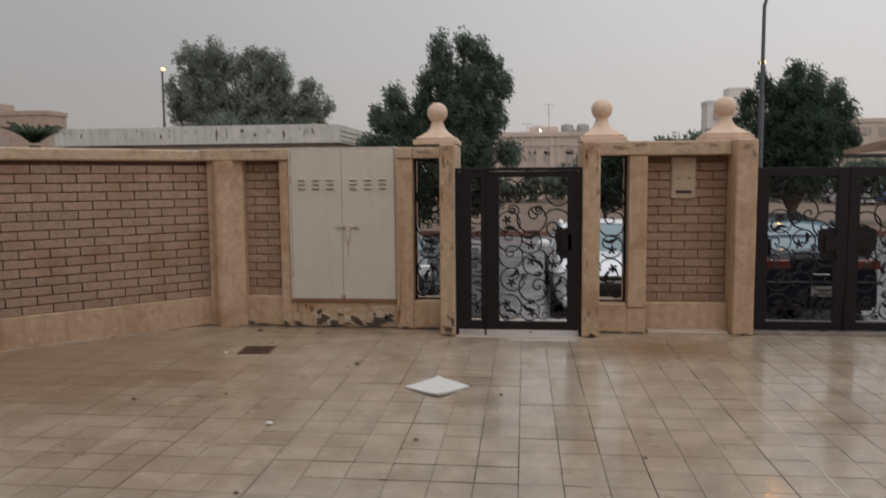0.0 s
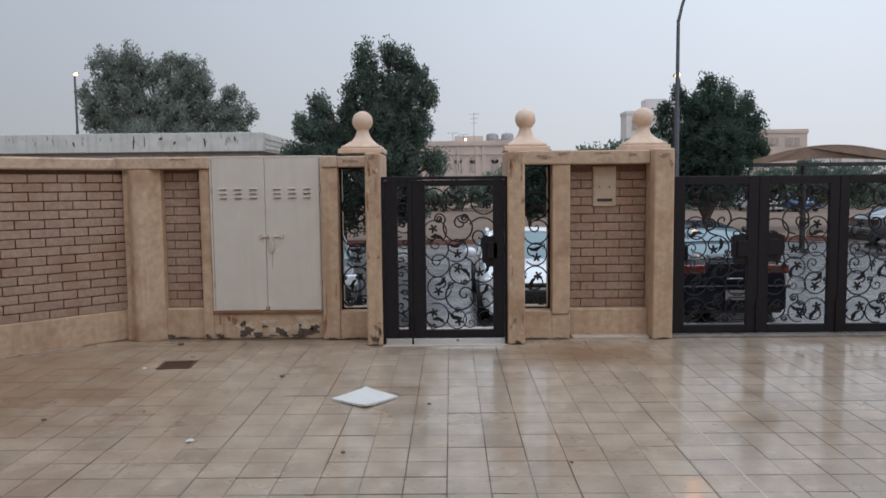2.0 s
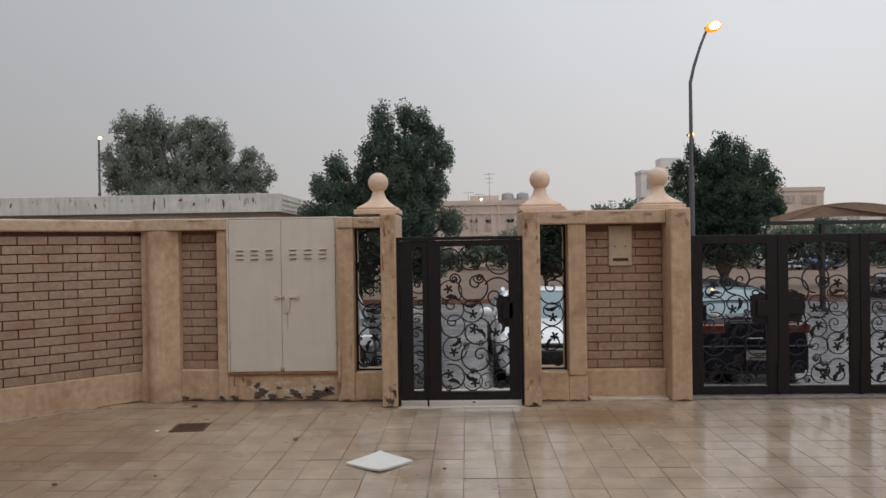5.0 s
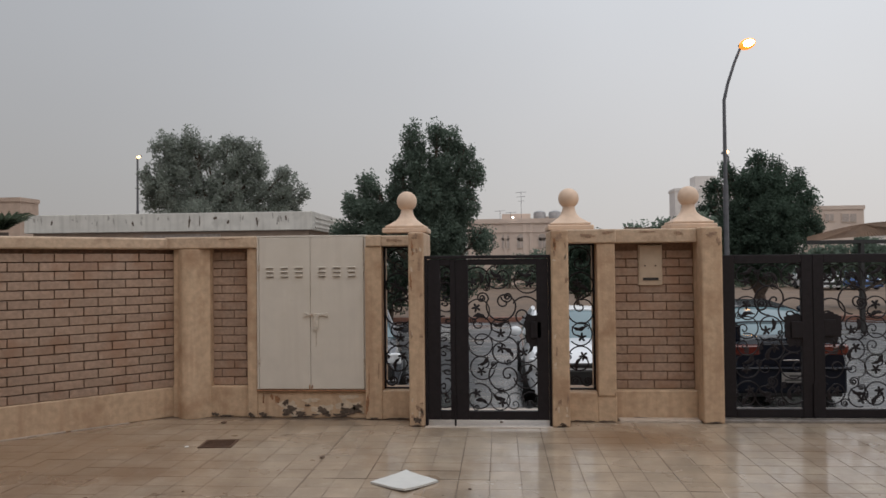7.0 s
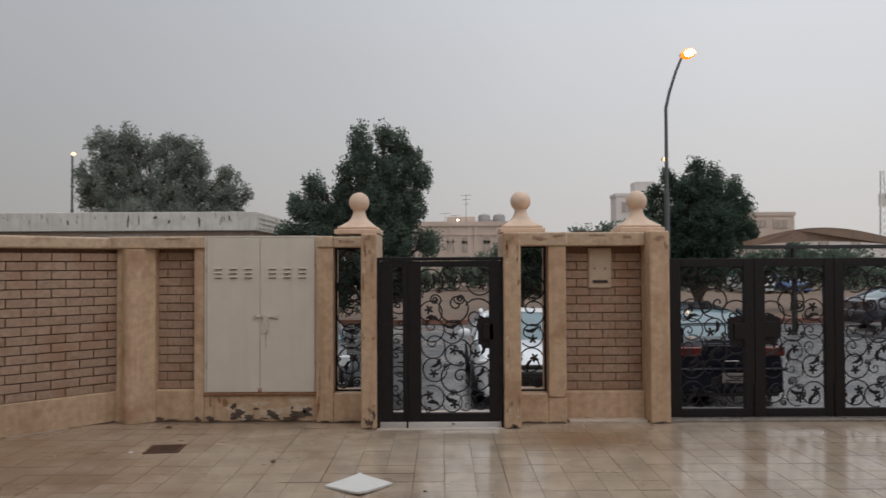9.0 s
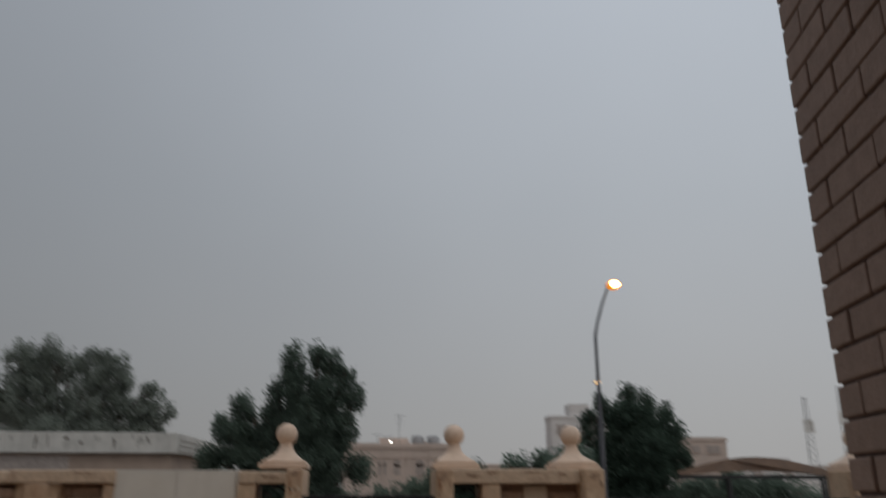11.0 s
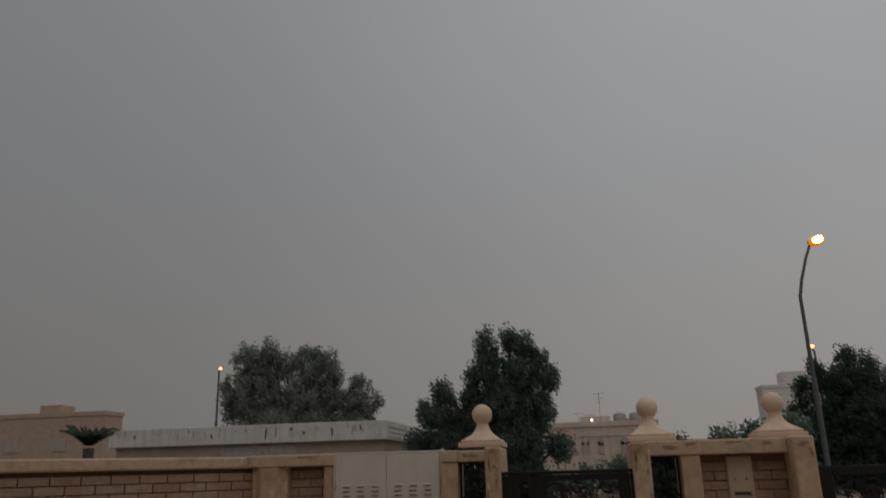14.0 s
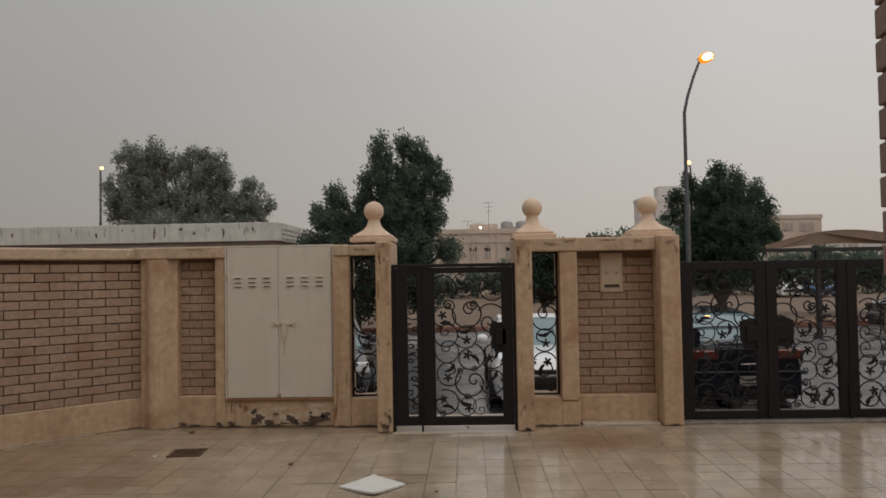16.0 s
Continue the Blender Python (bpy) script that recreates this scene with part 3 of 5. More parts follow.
add_lathe(bm, [(0.001, -0.064), (0.028, -0.064), (0.020, -0.036), (0.001, -0.036)], (0.056, 0, 0.72), 14, "y")
part("hasp", bm, LATCH, bolt)
part("rust_run", flake(0.056, 0.60, 0.010, 0.10, -0.034), RUST_THIN, bolt, "faint rusty run below the bolt")

# bare patches where the paint has come off under the cabinet
for cx, cz, w, h in ((-2.28, 0.11, 0.17, 0.10), (-1.92, 0.10, 0.13, 0.08), (-1.60, 0.13, 0.17, 0.10), (-2.05, 0.20, 0.10, 0.04), (-1.62, 0.24, 0.12, 0.04)):
    part("lifted_paint", flake(cx, cz, w, h, 8.924), PALE_COAT, wall_front, "pale lifted paint round the bare patches")
for cx, cz, w, h in ((-2.30, 0.085, 0.10, 0.065), (-2.34, 0.175, 0.035, 0.05), (-2.17, 0.05, 0.09, 0.030), (-1.91, 0.085, 0.075, 0.055), (-1.86, 0.04, 0.06, 0.022), (-2.09, 0.145, 0.035, 0.018),
                     (-1.60, 0.085, 0.13, 0.060), (-1.52, 0.13, 0.055, 0.05), (-2.60, 0.04, 0.05, 0.035), (-1.70, 0.04, 0.10, 0.025), (-2.00, 0.04, 0.05, 0.014), (-1.69, 0.155, 0.025, 0.018)):
    part("bare_patch", flake(cx, cz, w, h, 8.919), PEELED, wall_front, "dark bare patch of peeled plaster")
for cx, cz, w, h, y in ((-0.79, 0.07, 0.045, 0.05, 8.499), (-0.74, 0.16, 0.02, 0.04, 8.499), (0.75, 0.03, 0.05, 0.02, 8.489), (-2.74, 0.03, 0.05, 0.03, 8.919), (-3.18, 0.03, 0.05, 0.03, 8.969)):
    part("bare_patch", flake(cx, cz, w, h, y), PEELED, wall_front, "dark bare patch of peeled plaster")
for cx, cz, w, h, y in ((-1.39, 0.17, 0.022, 0.13, 8.849), (-1.37, 0.42, 0.008, 0.16, 8.849), (-2.44, 0.21, 0.03, 0.07, 8.924), (-2.60, 0.22, 0.012, 0.06, 8.924), (-2.50, 0.24, 0.02, 0.045, 8.924), (-0.85, 1.55, 0.015, 0.10, 8.499), (-0.83, 1.90, 0.015, 0.10, 8.499), (0.68, 1.93, 0.02, 0.08, 8.489)):
    part("rust_streak", flake(cx, cz, w, h, y), RUST, wall_front, "rusty run-off streak")

for cx, cz, w, h, y in ((-0.80, 2.03, 0.05, 0.03, 8.499), (-0.76, 1.72, 0.022, 0.07, 8.499), (-0.85, 0.98, 0.015, 0.05, 8.499), (-0.78, 0.20, 0.03, 0.04, 8.499), (0.72, 2.0, 0.045, 0.05, 8.489), (0.80, 1.55, 0.02, 0.05, 8.489), (0.69, 0.80, 0.012, 0.06, 8.489),
                        (1.05, 2.02, 0.10, 0.025, 8.729), (1.26, 2.05, 0.06, 0.02, 8.729), (1.72, 2.06, 0.09, 0.012, 8.869), (2.05, 2.04, 0.07, 0.02, 8.869), (2.36, 2.02, 0.07, 0.03, 8.709), (2.43, 1.94, 0.025, 0.05, 8.709), (-1.08, 2.0, 0.09, 0.025, 8.839),
                        (-2.0, 2.045, 0.09, 0.01, 8.999), (-3.0, 2.04, 0.10, 0.012, 8.874), (1.33, 0.31, 0.012, 0.02, 8.749), (-1.26, 0.55, 0.012, 0.10, 8.849), (0.80, 0.30, 0.012, 0.08, 8.489)):
    part("weather_mark", flake(cx, cz, w, h, y), WEATHER, wall_front, "brown weathered plaster mark")
for cx, w in ((1.62, 0.11), (1.74, 0.05), (1.50, 0.05)):
    part("tar_patch", flake(cx, 2.10, w, 0.020, 8.90), PEELED, wall_front, "dark ragged growth on the coping edge")
rc = random.Random(19)
for x0, x1, y in ((-0.877, -0.709, 8.499), (0.639, 0.824, 8.489)):
    for k in range(16):
        z = rc.choice((rc.uniform(1.75, 2.05), rc.uniform(0.05, 1.9), rc.uniform(0.05, 0.3)))
        side = rc.choice((x0 + 0.035, x1 - 0.035, rc.uniform(x0 + 0.04, x1 - 0.04)))
        part("plaster_chip", flake(side, z, rc.uniform(0.008, 0.020), rc.uniform(0.012, 0.045), y), rc.choice((WEATHER, PALE_COAT, WEATHER)), wall_front, "chipped plaster on the gate pier")
part("step", boxes((1.38, 2.24, 8.78, 8.972, -0.004, 0.022), bevel=0.006), STEP, wall_front, "thin raised slab at the wall foot")
for cx, w, y in ((-3.05, 0.12, 8.969), (-2.55, 0.08, 8.924), (-1.31, 0.08, 8.849), (-1.05, 0.14, 8.859), (0.98, 0.14, 8.769), (1.24, 0.09, 8.764), (-2.15, 0.2, 8.924), (-1.72, 0.14, 8.924), (1.75, 0.30, 8.929), (2.36, 0.09, 8.709), (0.73, 0.07, 8.489), (-0.80, 0.06, 8.499)):
    part("dirt", flake(cx, 0.012, w, 0.014, y), PEELED, wall_front, "dark dirt at the wall foot")

# ---- wrought-iron scrolls ----
def spiral(r0, turns, lead, hand=1, n=44):
    """A scroll: an open hoop of radius r0 that curls into a volute."""
    out = []
    for i in range(n + 1):
        u = turns * i / n
        a = lead + hand * 2 * math.pi * u
        fall = max(0.0, u - 0.62)
        r = r0 * math.exp(-2.0 * fall)
        shift = r0 * 0.36 * (1 - math.exp(-3.0 * fall))
        c = lead + hand * 2 * math.pi * 0.72
        out.append((shift * math.cos(c) + r * math.cos(a), 0, shift * math.sin(c) + r * math.sin(a)))
    return out


def scroll_mesh(name, r, turns, lead, hand):
    bm = bmesh.new()
    add_tube(bm, spiral(r, turns, lead, hand), 0.0075, 5)
    return mesh_of(name, bm, IRON, True)


def leaf_mesh(kind):
    """A five-lobed vine leaf or a curled acanthus leaf, cut from plate."""
    bm = bmesh.new()
    ring = []
    n = 30
    for k in range(n):
        a = 2 * math.pi * k / n
        if kind == 0:
            r = 0.016 + 0.038 * abs(math.cos(2.5 * a)) ** 1.2 * (1 + 0.12 * math.sin(11 * a))
            ring.append((r * math.sin(a), r * math.cos(a)))
        else:
            t = math.sin(a / 2)
            x = 0.075 * math.cos(a)
            z = 0.020 * math.sin(a) * (1 + 0.5 * math.cos(a)) + 0.35 * x * x / 0.075
            ring.append((x, z + 0.004 * math.sin(7 * a)))
    f = [bm.verts.new((x, -0.004, z)) for x, z in ring]
    b = [bm.verts.new((x, 0.004, z)) for x, z in ring]
    cf, cb = bm.verts.new((0, -0.010, 0.003)), bm.verts.new((0, 0.004, 0.003))
    for k in range(n):
        j = (k + 1) % n
        bm.faces.new((f[k], f[j], cf))
        bm.faces.new((b[j], b[k], cb))
        bm.faces.new((f[k], b[k], b[j], f[j]))
    bmesh.ops.recalc_face_normals(bm, faces=bm.faces)
    return mesh_of("leaf", bm, IRON)


SCROLLS = [scroll_mesh("scroll", 0.126, 1.95, lead, hand) for lead, hand in ((0.4, 1), (2.2, -1), (3.6, 1), (5.2, -1))]
SMALL = [scroll_mesh("scroll", 0.062, 1.8, lead, hand) for lead, hand in ((0.4, 1), (2.2, -1), (3.6, 1))]
HOOPS = [scroll_mesh("scroll", 0.122, 1.12, lead, hand) for lead, hand in ((1.2, 1), (4.2, -1), (2.6, 1))]
LEAVES = [leaf_mesh(0), leaf_mesh(1)]


def fill_scrolls(parent, x0, x1, z0, z1, seed, y=0.0):
    """A running line of touching scrolls in a narrow light."""
    r = random.Random(seed)
    rows = 9
    dz = (z1 - z0) / rows
    for w in range(rows):
        share("scroll", SMALL[r.randrange(3)], parent, pose((x0 + x1) / 2 + r.uniform(-0.008, 0.008), y, z0 + dz * (w + 0.5), 0, r.uniform(0, 360), 0) @ Matrix.Diagonal((1, 1, 1.4, 1)))
        if w % 3 == 1:
            share("leaf", LEAVES[1], parent, pose((x0 + x1) / 2, y - 0.006, z0 + dz * w, 0, r.uniform(0, 180), 0) @ Matrix.Diagonal((0.6, 1, 0.6, 1)))


def volute_mesh():
    bm = bmesh.new()
    add_tube(bm, [(0.05 * math.exp(-1.15 * k / 20) * math.cos(k * 0.44), 0, 0.05 * math.exp(-1.15 * k / 20) * math.sin(k * 0.44)) for k in range(31)], 0.0065, 5)
    return mesh_of("scroll", bm, IRON, True)


VOLUTE = volute_mesh()
# kinds: h a hoop with a flower, a leaf and a curled tail; s a hoop curling into a volute; v a small volute
# x and z of the middle and the radius in centimetres, then the turn in degrees
GATE_SCROLLS = (("h", 9.5, 142, 15, 200), ("h", 33, 146, 13.5, 330), ("h", 65, 142, 14.5, 300), ("v", 15, 123, 7, 0), ("s", 36, 114, 16, 60), ("v", 43, 124, 7, 180), ("h", 10.5, 109, 13, 120), ("s", 63, 108, 16, 150),
                ("s", 12, 90, 13, 20), ("s", 13, 72, 13, 200), ("h", 34, 88, 13, 290), ("h", 40, 66, 15, 160), ("h", 15, 47, 13.5, 250), ("s", 38, 38, 16, 100), ("h", 64, 66, 14, 210), ("h", 63, 38, 14, 240),
                ("h", 11, 16, 14, 130), ("h", 34, 11.5, 11, 320), ("s", 51, 10, 9.5, 40), ("s", 67, 11, 9.5, 220))
DRIVE_SCROLLS = (("h", 7, 142, 14, 200), ("h", 32.5, 142, 13, 170), ("h", 58, 141, 13.5, 260), ("s", 33, 116, 16, 30), ("v", 42, 113, 8, 120), ("s", 8, 103, 16, 80), ("h", 58, 108, 13, 100), ("h", 34, 86, 14, 210),
                 ("s", 58, 87, 12, 10), ("s", 58, 69, 12, 190), ("h", 32, 63, 13, 40), ("s", 35, 43, 11, 300), ("h", 58, 46, 13.5, 250), ("h", 38, 13, 12, 310), ("v", 32, 29, 7, 90), ("v", 22, 6, 6, 0), ("h", 58, 16, 14, 60),
                 ("h", 8, 73, 13.5, 330), ("s", 9, 46, 14, 140), ("h", 9, 18, 13.5, 20))
SLIT_SCROLLS = (("s", 14, 146, 13, 110), ("h", 15, 116, 15, 150), ("s", 15, 87, 14.5, 20), ("h", 14.5, 61, 13.5, 290), ("h", 14.5, 33, 14.5, 45), ("v", 8, 8, 7, 0), ("v", 22, 8, 7, 180))


def lay_scrolls(parent, x0, x1, z0, z1, rows, width, height, flip=False, y=0.0):
    """Lays a list of scrolls into a panel, drawn for one of width by height centimetres."""
    fx, fz = (x1 - x0) / width, (z1 - z0) / height
    for kind, cx, cz, r, turn in rows:
        cx = width - cx if flip else cx
        x, z = x0 + cx * fx, z0 + cz * fz
        grow = r * fx / 0.124
        if kind == "v":
            share("scroll", VOLUTE, parent, pose(x, y, z, 0, turn, 0) @ Matrix.Diagonal((r * fx / 0.05, 1, r * fx / 0.05, 1)))
            continue
        me = HOOPS[int(turn) % 3] if kind == "h" else SCROLLS[int(turn) // 10 % 4]
        share("scroll", me, parent, pose(x, y, z, 0, turn, 0) @ Matrix.Diagonal((grow, 1, grow, 1)))
        if kind == "h":
            a = radians(turn)
            ca, sa = math.cos(a), math.sin(a)
            far = r * fx
            share("leaf", LEAVES[0], parent, pose(x + 0.30 * far * ca, y - 0.008, z + 0.30 * far * sa, 0, turn, 0))
            share("leaf", LEAVES[1], parent, pose(x - 0.42 * far * ca, y - 0.006, z - 0.42 * far * sa, 0, turn + 70, 0))
            share("scroll", VOLUTE, parent, pose(x + 0.90 * far * math.cos(a + 2.2), y, z + 0.90 * far * math.sin(a + 2.2), 0, -turn, 0) @ Matrix.Diagonal((0.9, 1, 0.9, 1)))


def slit(x0, x1, y, z0, z1, flip):
    g = thing("window_grille", "narrow black wrought-iron grille between wall posts", "grille", ((x0 + x1) / 2, y, z0), 0, "slit grilles in the wall", "")
    w, h = (x1 - x0) / 2, z1 - z0
    part("frame", boxes((-w, -w + 0.02, -0.015, 0.015, 0, h), (w - 0.02, w, -0.015, 0.015, 0, h), (-w + 0.02, w - 0.02, -0.015, 0.015, 0, 0.02), (-w + 0.02, w - 0.02, -0.015, 0.015, h - 0.02, h)), IRON, g)
    lay_scrolls(g, -w + 0.02, w - 0.02, 0.02, h - 0.02, SLIT_SCROLLS, 29, 161, flip)
    return g


slit(-1.218, -0.872, 9.02, 0.318, 1.935, True)
slit(0.826, 1.148, 8.96, 0.32, 1.94, False)


def bars(*rows, bevel=0.006):
    return boxes(*rows, bevel=bevel)


def lock_plate(parent, x, z, y):
    bm = bmesh.new()
    n = 40
    ring = []
    for k in range(n):
        a = 2 * math.pi * k / n
        r = 1 + 0.06 * math.sin(3 * a + 0.6) + 0.05 * math.sin(7 * a + x) + 0.05 * math.sin(13 * a + 2 * x)
        ring.append((0.125 * r * math.copysign(abs(math.cos(a)) ** 0.6, math.cos(a)), 0.17 * r * math.copysign(abs(math.sin(a)) ** 0.7, math.sin(a))))
    f = [bm.verts.new((px, -0.012, pz)) for px, pz in ring]
    b = [bm.verts.new((px, 0.012, pz)) for px, pz in ring]
    bm.faces.new(f)
    bm.faces.new(b[::-1])
    for k in range(n):
        bm.faces.new((f[k], b[k], b[(k + 1) % n], f[(k + 1) % n]))
    bmesh.ops.recalc_face_normals(bm, faces=bm.faces)
    add_box(bm, -0.06, 0.06, -0.03, -0.012, -0.09, 0.09, bevel=0.006)
    ob = part("lock_plate", bm, IRON, parent, "leaf-edged iron lock plate")
    ob.location = (x, y, z)


# pedestrian gate: a fixed side light and one leaf
gate = thing("pedestrian_gate", "closed black wrought-iron pedestrian gate with scrolls", "gate", (0, 8.80, 0))
gate.matrix_world = pose(0.001, 8.57, 0.048) @ Matrix.Diagonal((0.972, 1, 0.972, 1))
for row in ((-0.728, -0.70, -0.04, 0.04, -0.044, 1.822), (0.63, 0.655, -0.04, 0.04, -0.044, 1.822), (-0.70, 0.63, -0.04, 0.04, 1.785, 1.822)):
    part("frame_bar", bars(row), IRON, gate)
side = part("side_light", bars((-0.695, -0.555, -0.03, 0.03, 0.02, 1.78), (-0.448, -0.392, -0.03, 0.03, 0.02, 1.78), (-0.555, -0.448, -0.03, 0.03, 0.02, 0.12), (-0.555, -0.448, -0.03, 0.03, 1.71, 1.78)), IRON, gate)
fill_scrolls(side, -0.555, -0.448, 0.12, 1.71, 4)
leafp = part("gate_leaf", bars((-0.39, -0.246, -0.03, 0.03, 0.02, 1.78), (0.50, 0.625, -0.03, 0.03, 0.02, 1.78), (-0.246, 0.50, -0.03, 0.03, 0.02, 0.115), (-0.246, 0.50, -0.03, 0.03, 1.715, 1.78)), IRON, gate)
lay_scrolls(leafp, -0.246, 0.50, 0.115, 1.715, GATE_SCROLLS, 75, 159)
lock_plate(gate, 0.49, 1.0, 0.0)
part("drop_bolt", bars((-0.408, -0.388, -0.05, -0.03, -0.042, 0.30), bevel=0.003), IRON, gate)

# driveway gate
drive = thing("driveway_gate", "closed black wrought-iron driveway gate with scroll panels", "gate", (0, 8.93, 0))
for x0, a, b, x1, flip in ((2.476, 2.65, 3.352, 3.468, True), (3.472, 3.588, 4.254, 4.361, False), (4.365, 4.472, 5.225, 5.338, True)):
    lf = part("gate_leaf", bars((x0, a, -0.03, 0.03, 0.034, 1.795), (b, x1, -0.03, 0.03, 0.034, 1.795), (a, b, -0.03, 0.03, 0.034, 0.125), (a, b, -0.03, 0.03, 1.70, 1.795)), IRON, drive)
    lay_scrolls(lf, a, b, 0.125, 1.70, DRIVE_SCROLLS, 71, 156, flip)
    part("drop_bolt", bars((x1 - 0.015, x1 + 0.005, -0.05, -0.03, 0.031, 0.40), bevel=0.003), IRON, lf)
lock_plate(drive, 3.30, 0.98, 0.0)
lock_plate(drive, 3.645, 1.0, 0.0)

# sills under the gates
part("sill", boxes((-0.708, 0.638, 8.46, 9.5, -0.006, 0.006), bevel=0.003), STEP, wall_front, "pale stone gate sill")
part("sill", boxes((2.475, 5.34, 8.765, 9.5, -0.006, 0.030), bevel=0.008), WET_SILL, wall_front, "wet grey concrete gate sill")

# letterbox
box = thing("letterbox", "beige enamelled letterbox set in the brick panel", "letterbox", (1.775, 9.06, 1.47))
part("body", boxes((-0.13, 0.13, -0.035, 0.03, 0.0, 0.45), bevel=0.006), MAIL, box)
part("door", boxes((-0.115, 0.115, -0.042, -0.035, 0.05, 0.435), bevel=0.003), MAIL, box)
part("slot", boxes((-0.085, 0.085, -0.046, -0.035, 0.055, 0.085)), SLOT, box, "dark letter slot")
for x in (-0.06, 0.055):
    part("knob", boxes((x - 0.007, x + 0.007, -0.05, -0.042, 0.21, 0.224), bevel=0.002), SLOT, box)

# ---- things lying on the floor ----
board = thing("white_board", "thin white square board with curled corners on wet tiles", "board", (-0.67, 6.45, 0.0), 51)
bm = bmesh.new()
bmesh.ops.create_grid(bm, x_segments=10, y_segments=10, size=0.19)
for v in bm.verts:
    u, w = v.co.x / 0.19, v.co.y / 0.19
    v.co.z = 0.030 + 0.012 * (u * w) ** 2 * (1 if u * w > 0 else -0.3) + 0.003 * noise.noise(v.co * 14)
    v.co.x *= 1 + 0.03 * w
bmesh.ops.solidify(bm, geom=bm.faces, thickness=0.016)
bmesh.ops.recalc_face_normals(bm, faces=bm.faces)
low_z = min(v.co.z for v in bm.verts)
bmesh.ops.translate(bm, verts=bm.verts, vec=(0, 0, 0.001 - low_z))
part("panel", bm, FOAM, board)
grate = thing("floor_drain", "rusty square drain grate in the floor", "drain", (-2.65, 7.68, 0.002), 6)
part("frame", boxes((-0.16, 0.16, -0.16, -0.135, -0.004, 0.006), (-0.16, 0.16, 0.135, 0.16, -0.004, 0.006), (-0.16, -0.135, -0.135, 0.135, -0.004, 0.006), (0.135, 0.16, -0.135, 0.135, -0.004, 0.006)), DRAIN, grate)
part("pan", boxes((-0.135, 0.135, -0.135, 0.135, -0.004, 0.001)), SLOT, grate)
for k in range(8):
    part("slat", boxes((-0.135, 0.135, -0.125 + 0.033 * k, -0.108 + 0.033 * k, 0.001, 0.006)), DRAIN, grate)
for k, (x, y, r, mat, what) in enumerate(((-1.51, 7.19, 0.024, PEBBLE, "dark pebble"), (-2.91, 7.53, 0.022, PALE_BIT, "pale scrap"), (-1.75, 5.45, 0.028, PALE_BIT, "pale scrap"), (-0.675, 5.22, 0.015, PEBBLE, "dark pebble"), (-0.79, 3.97, 0.014, PEBBLE, "dark pebble"), (-1.54, 4.30, 0.014, PEBBLE, "dark pebble"), (-2.35, 6.15, 0.010, PEBBLE, "dark pebble"), (0.77, 5.02, 0.012, PEBBLE, "dark pebble"), (-0.15, 6.30, 0.014, PEBBLE, "dark pebble"),
                                    (0.10, 8.72, 0.02, PEBBLE, "dark pebble"), (-3.02, 5.95, 0.018, PEBBLE, "dark pebble"), (-2.95, 8.62, 0.03, PEBBLE, "dark pebble"))):
    bm = bmesh.new()
    bmesh.ops.create_icosphere(bm, subdivisions=2, radius=r)
    for v in bm.verts:
        v.co *= 1 + 0.35 * noise.noise(v.co * 60 + Vector((k, 0, 0)))
        v.co.z = max(-0.35 * r, v.co.z * (0.5 if mat is PEBBLE else 0.22))
    ob = part("pebble" if mat is PEBBLE else "scrap", bm, mat)
    ob.location = (x, y, 0.35 * r + 0.001)
    tagged(ob, what + " lying loose on the wet floor tiles", "debris", group="loose bits on the floor")


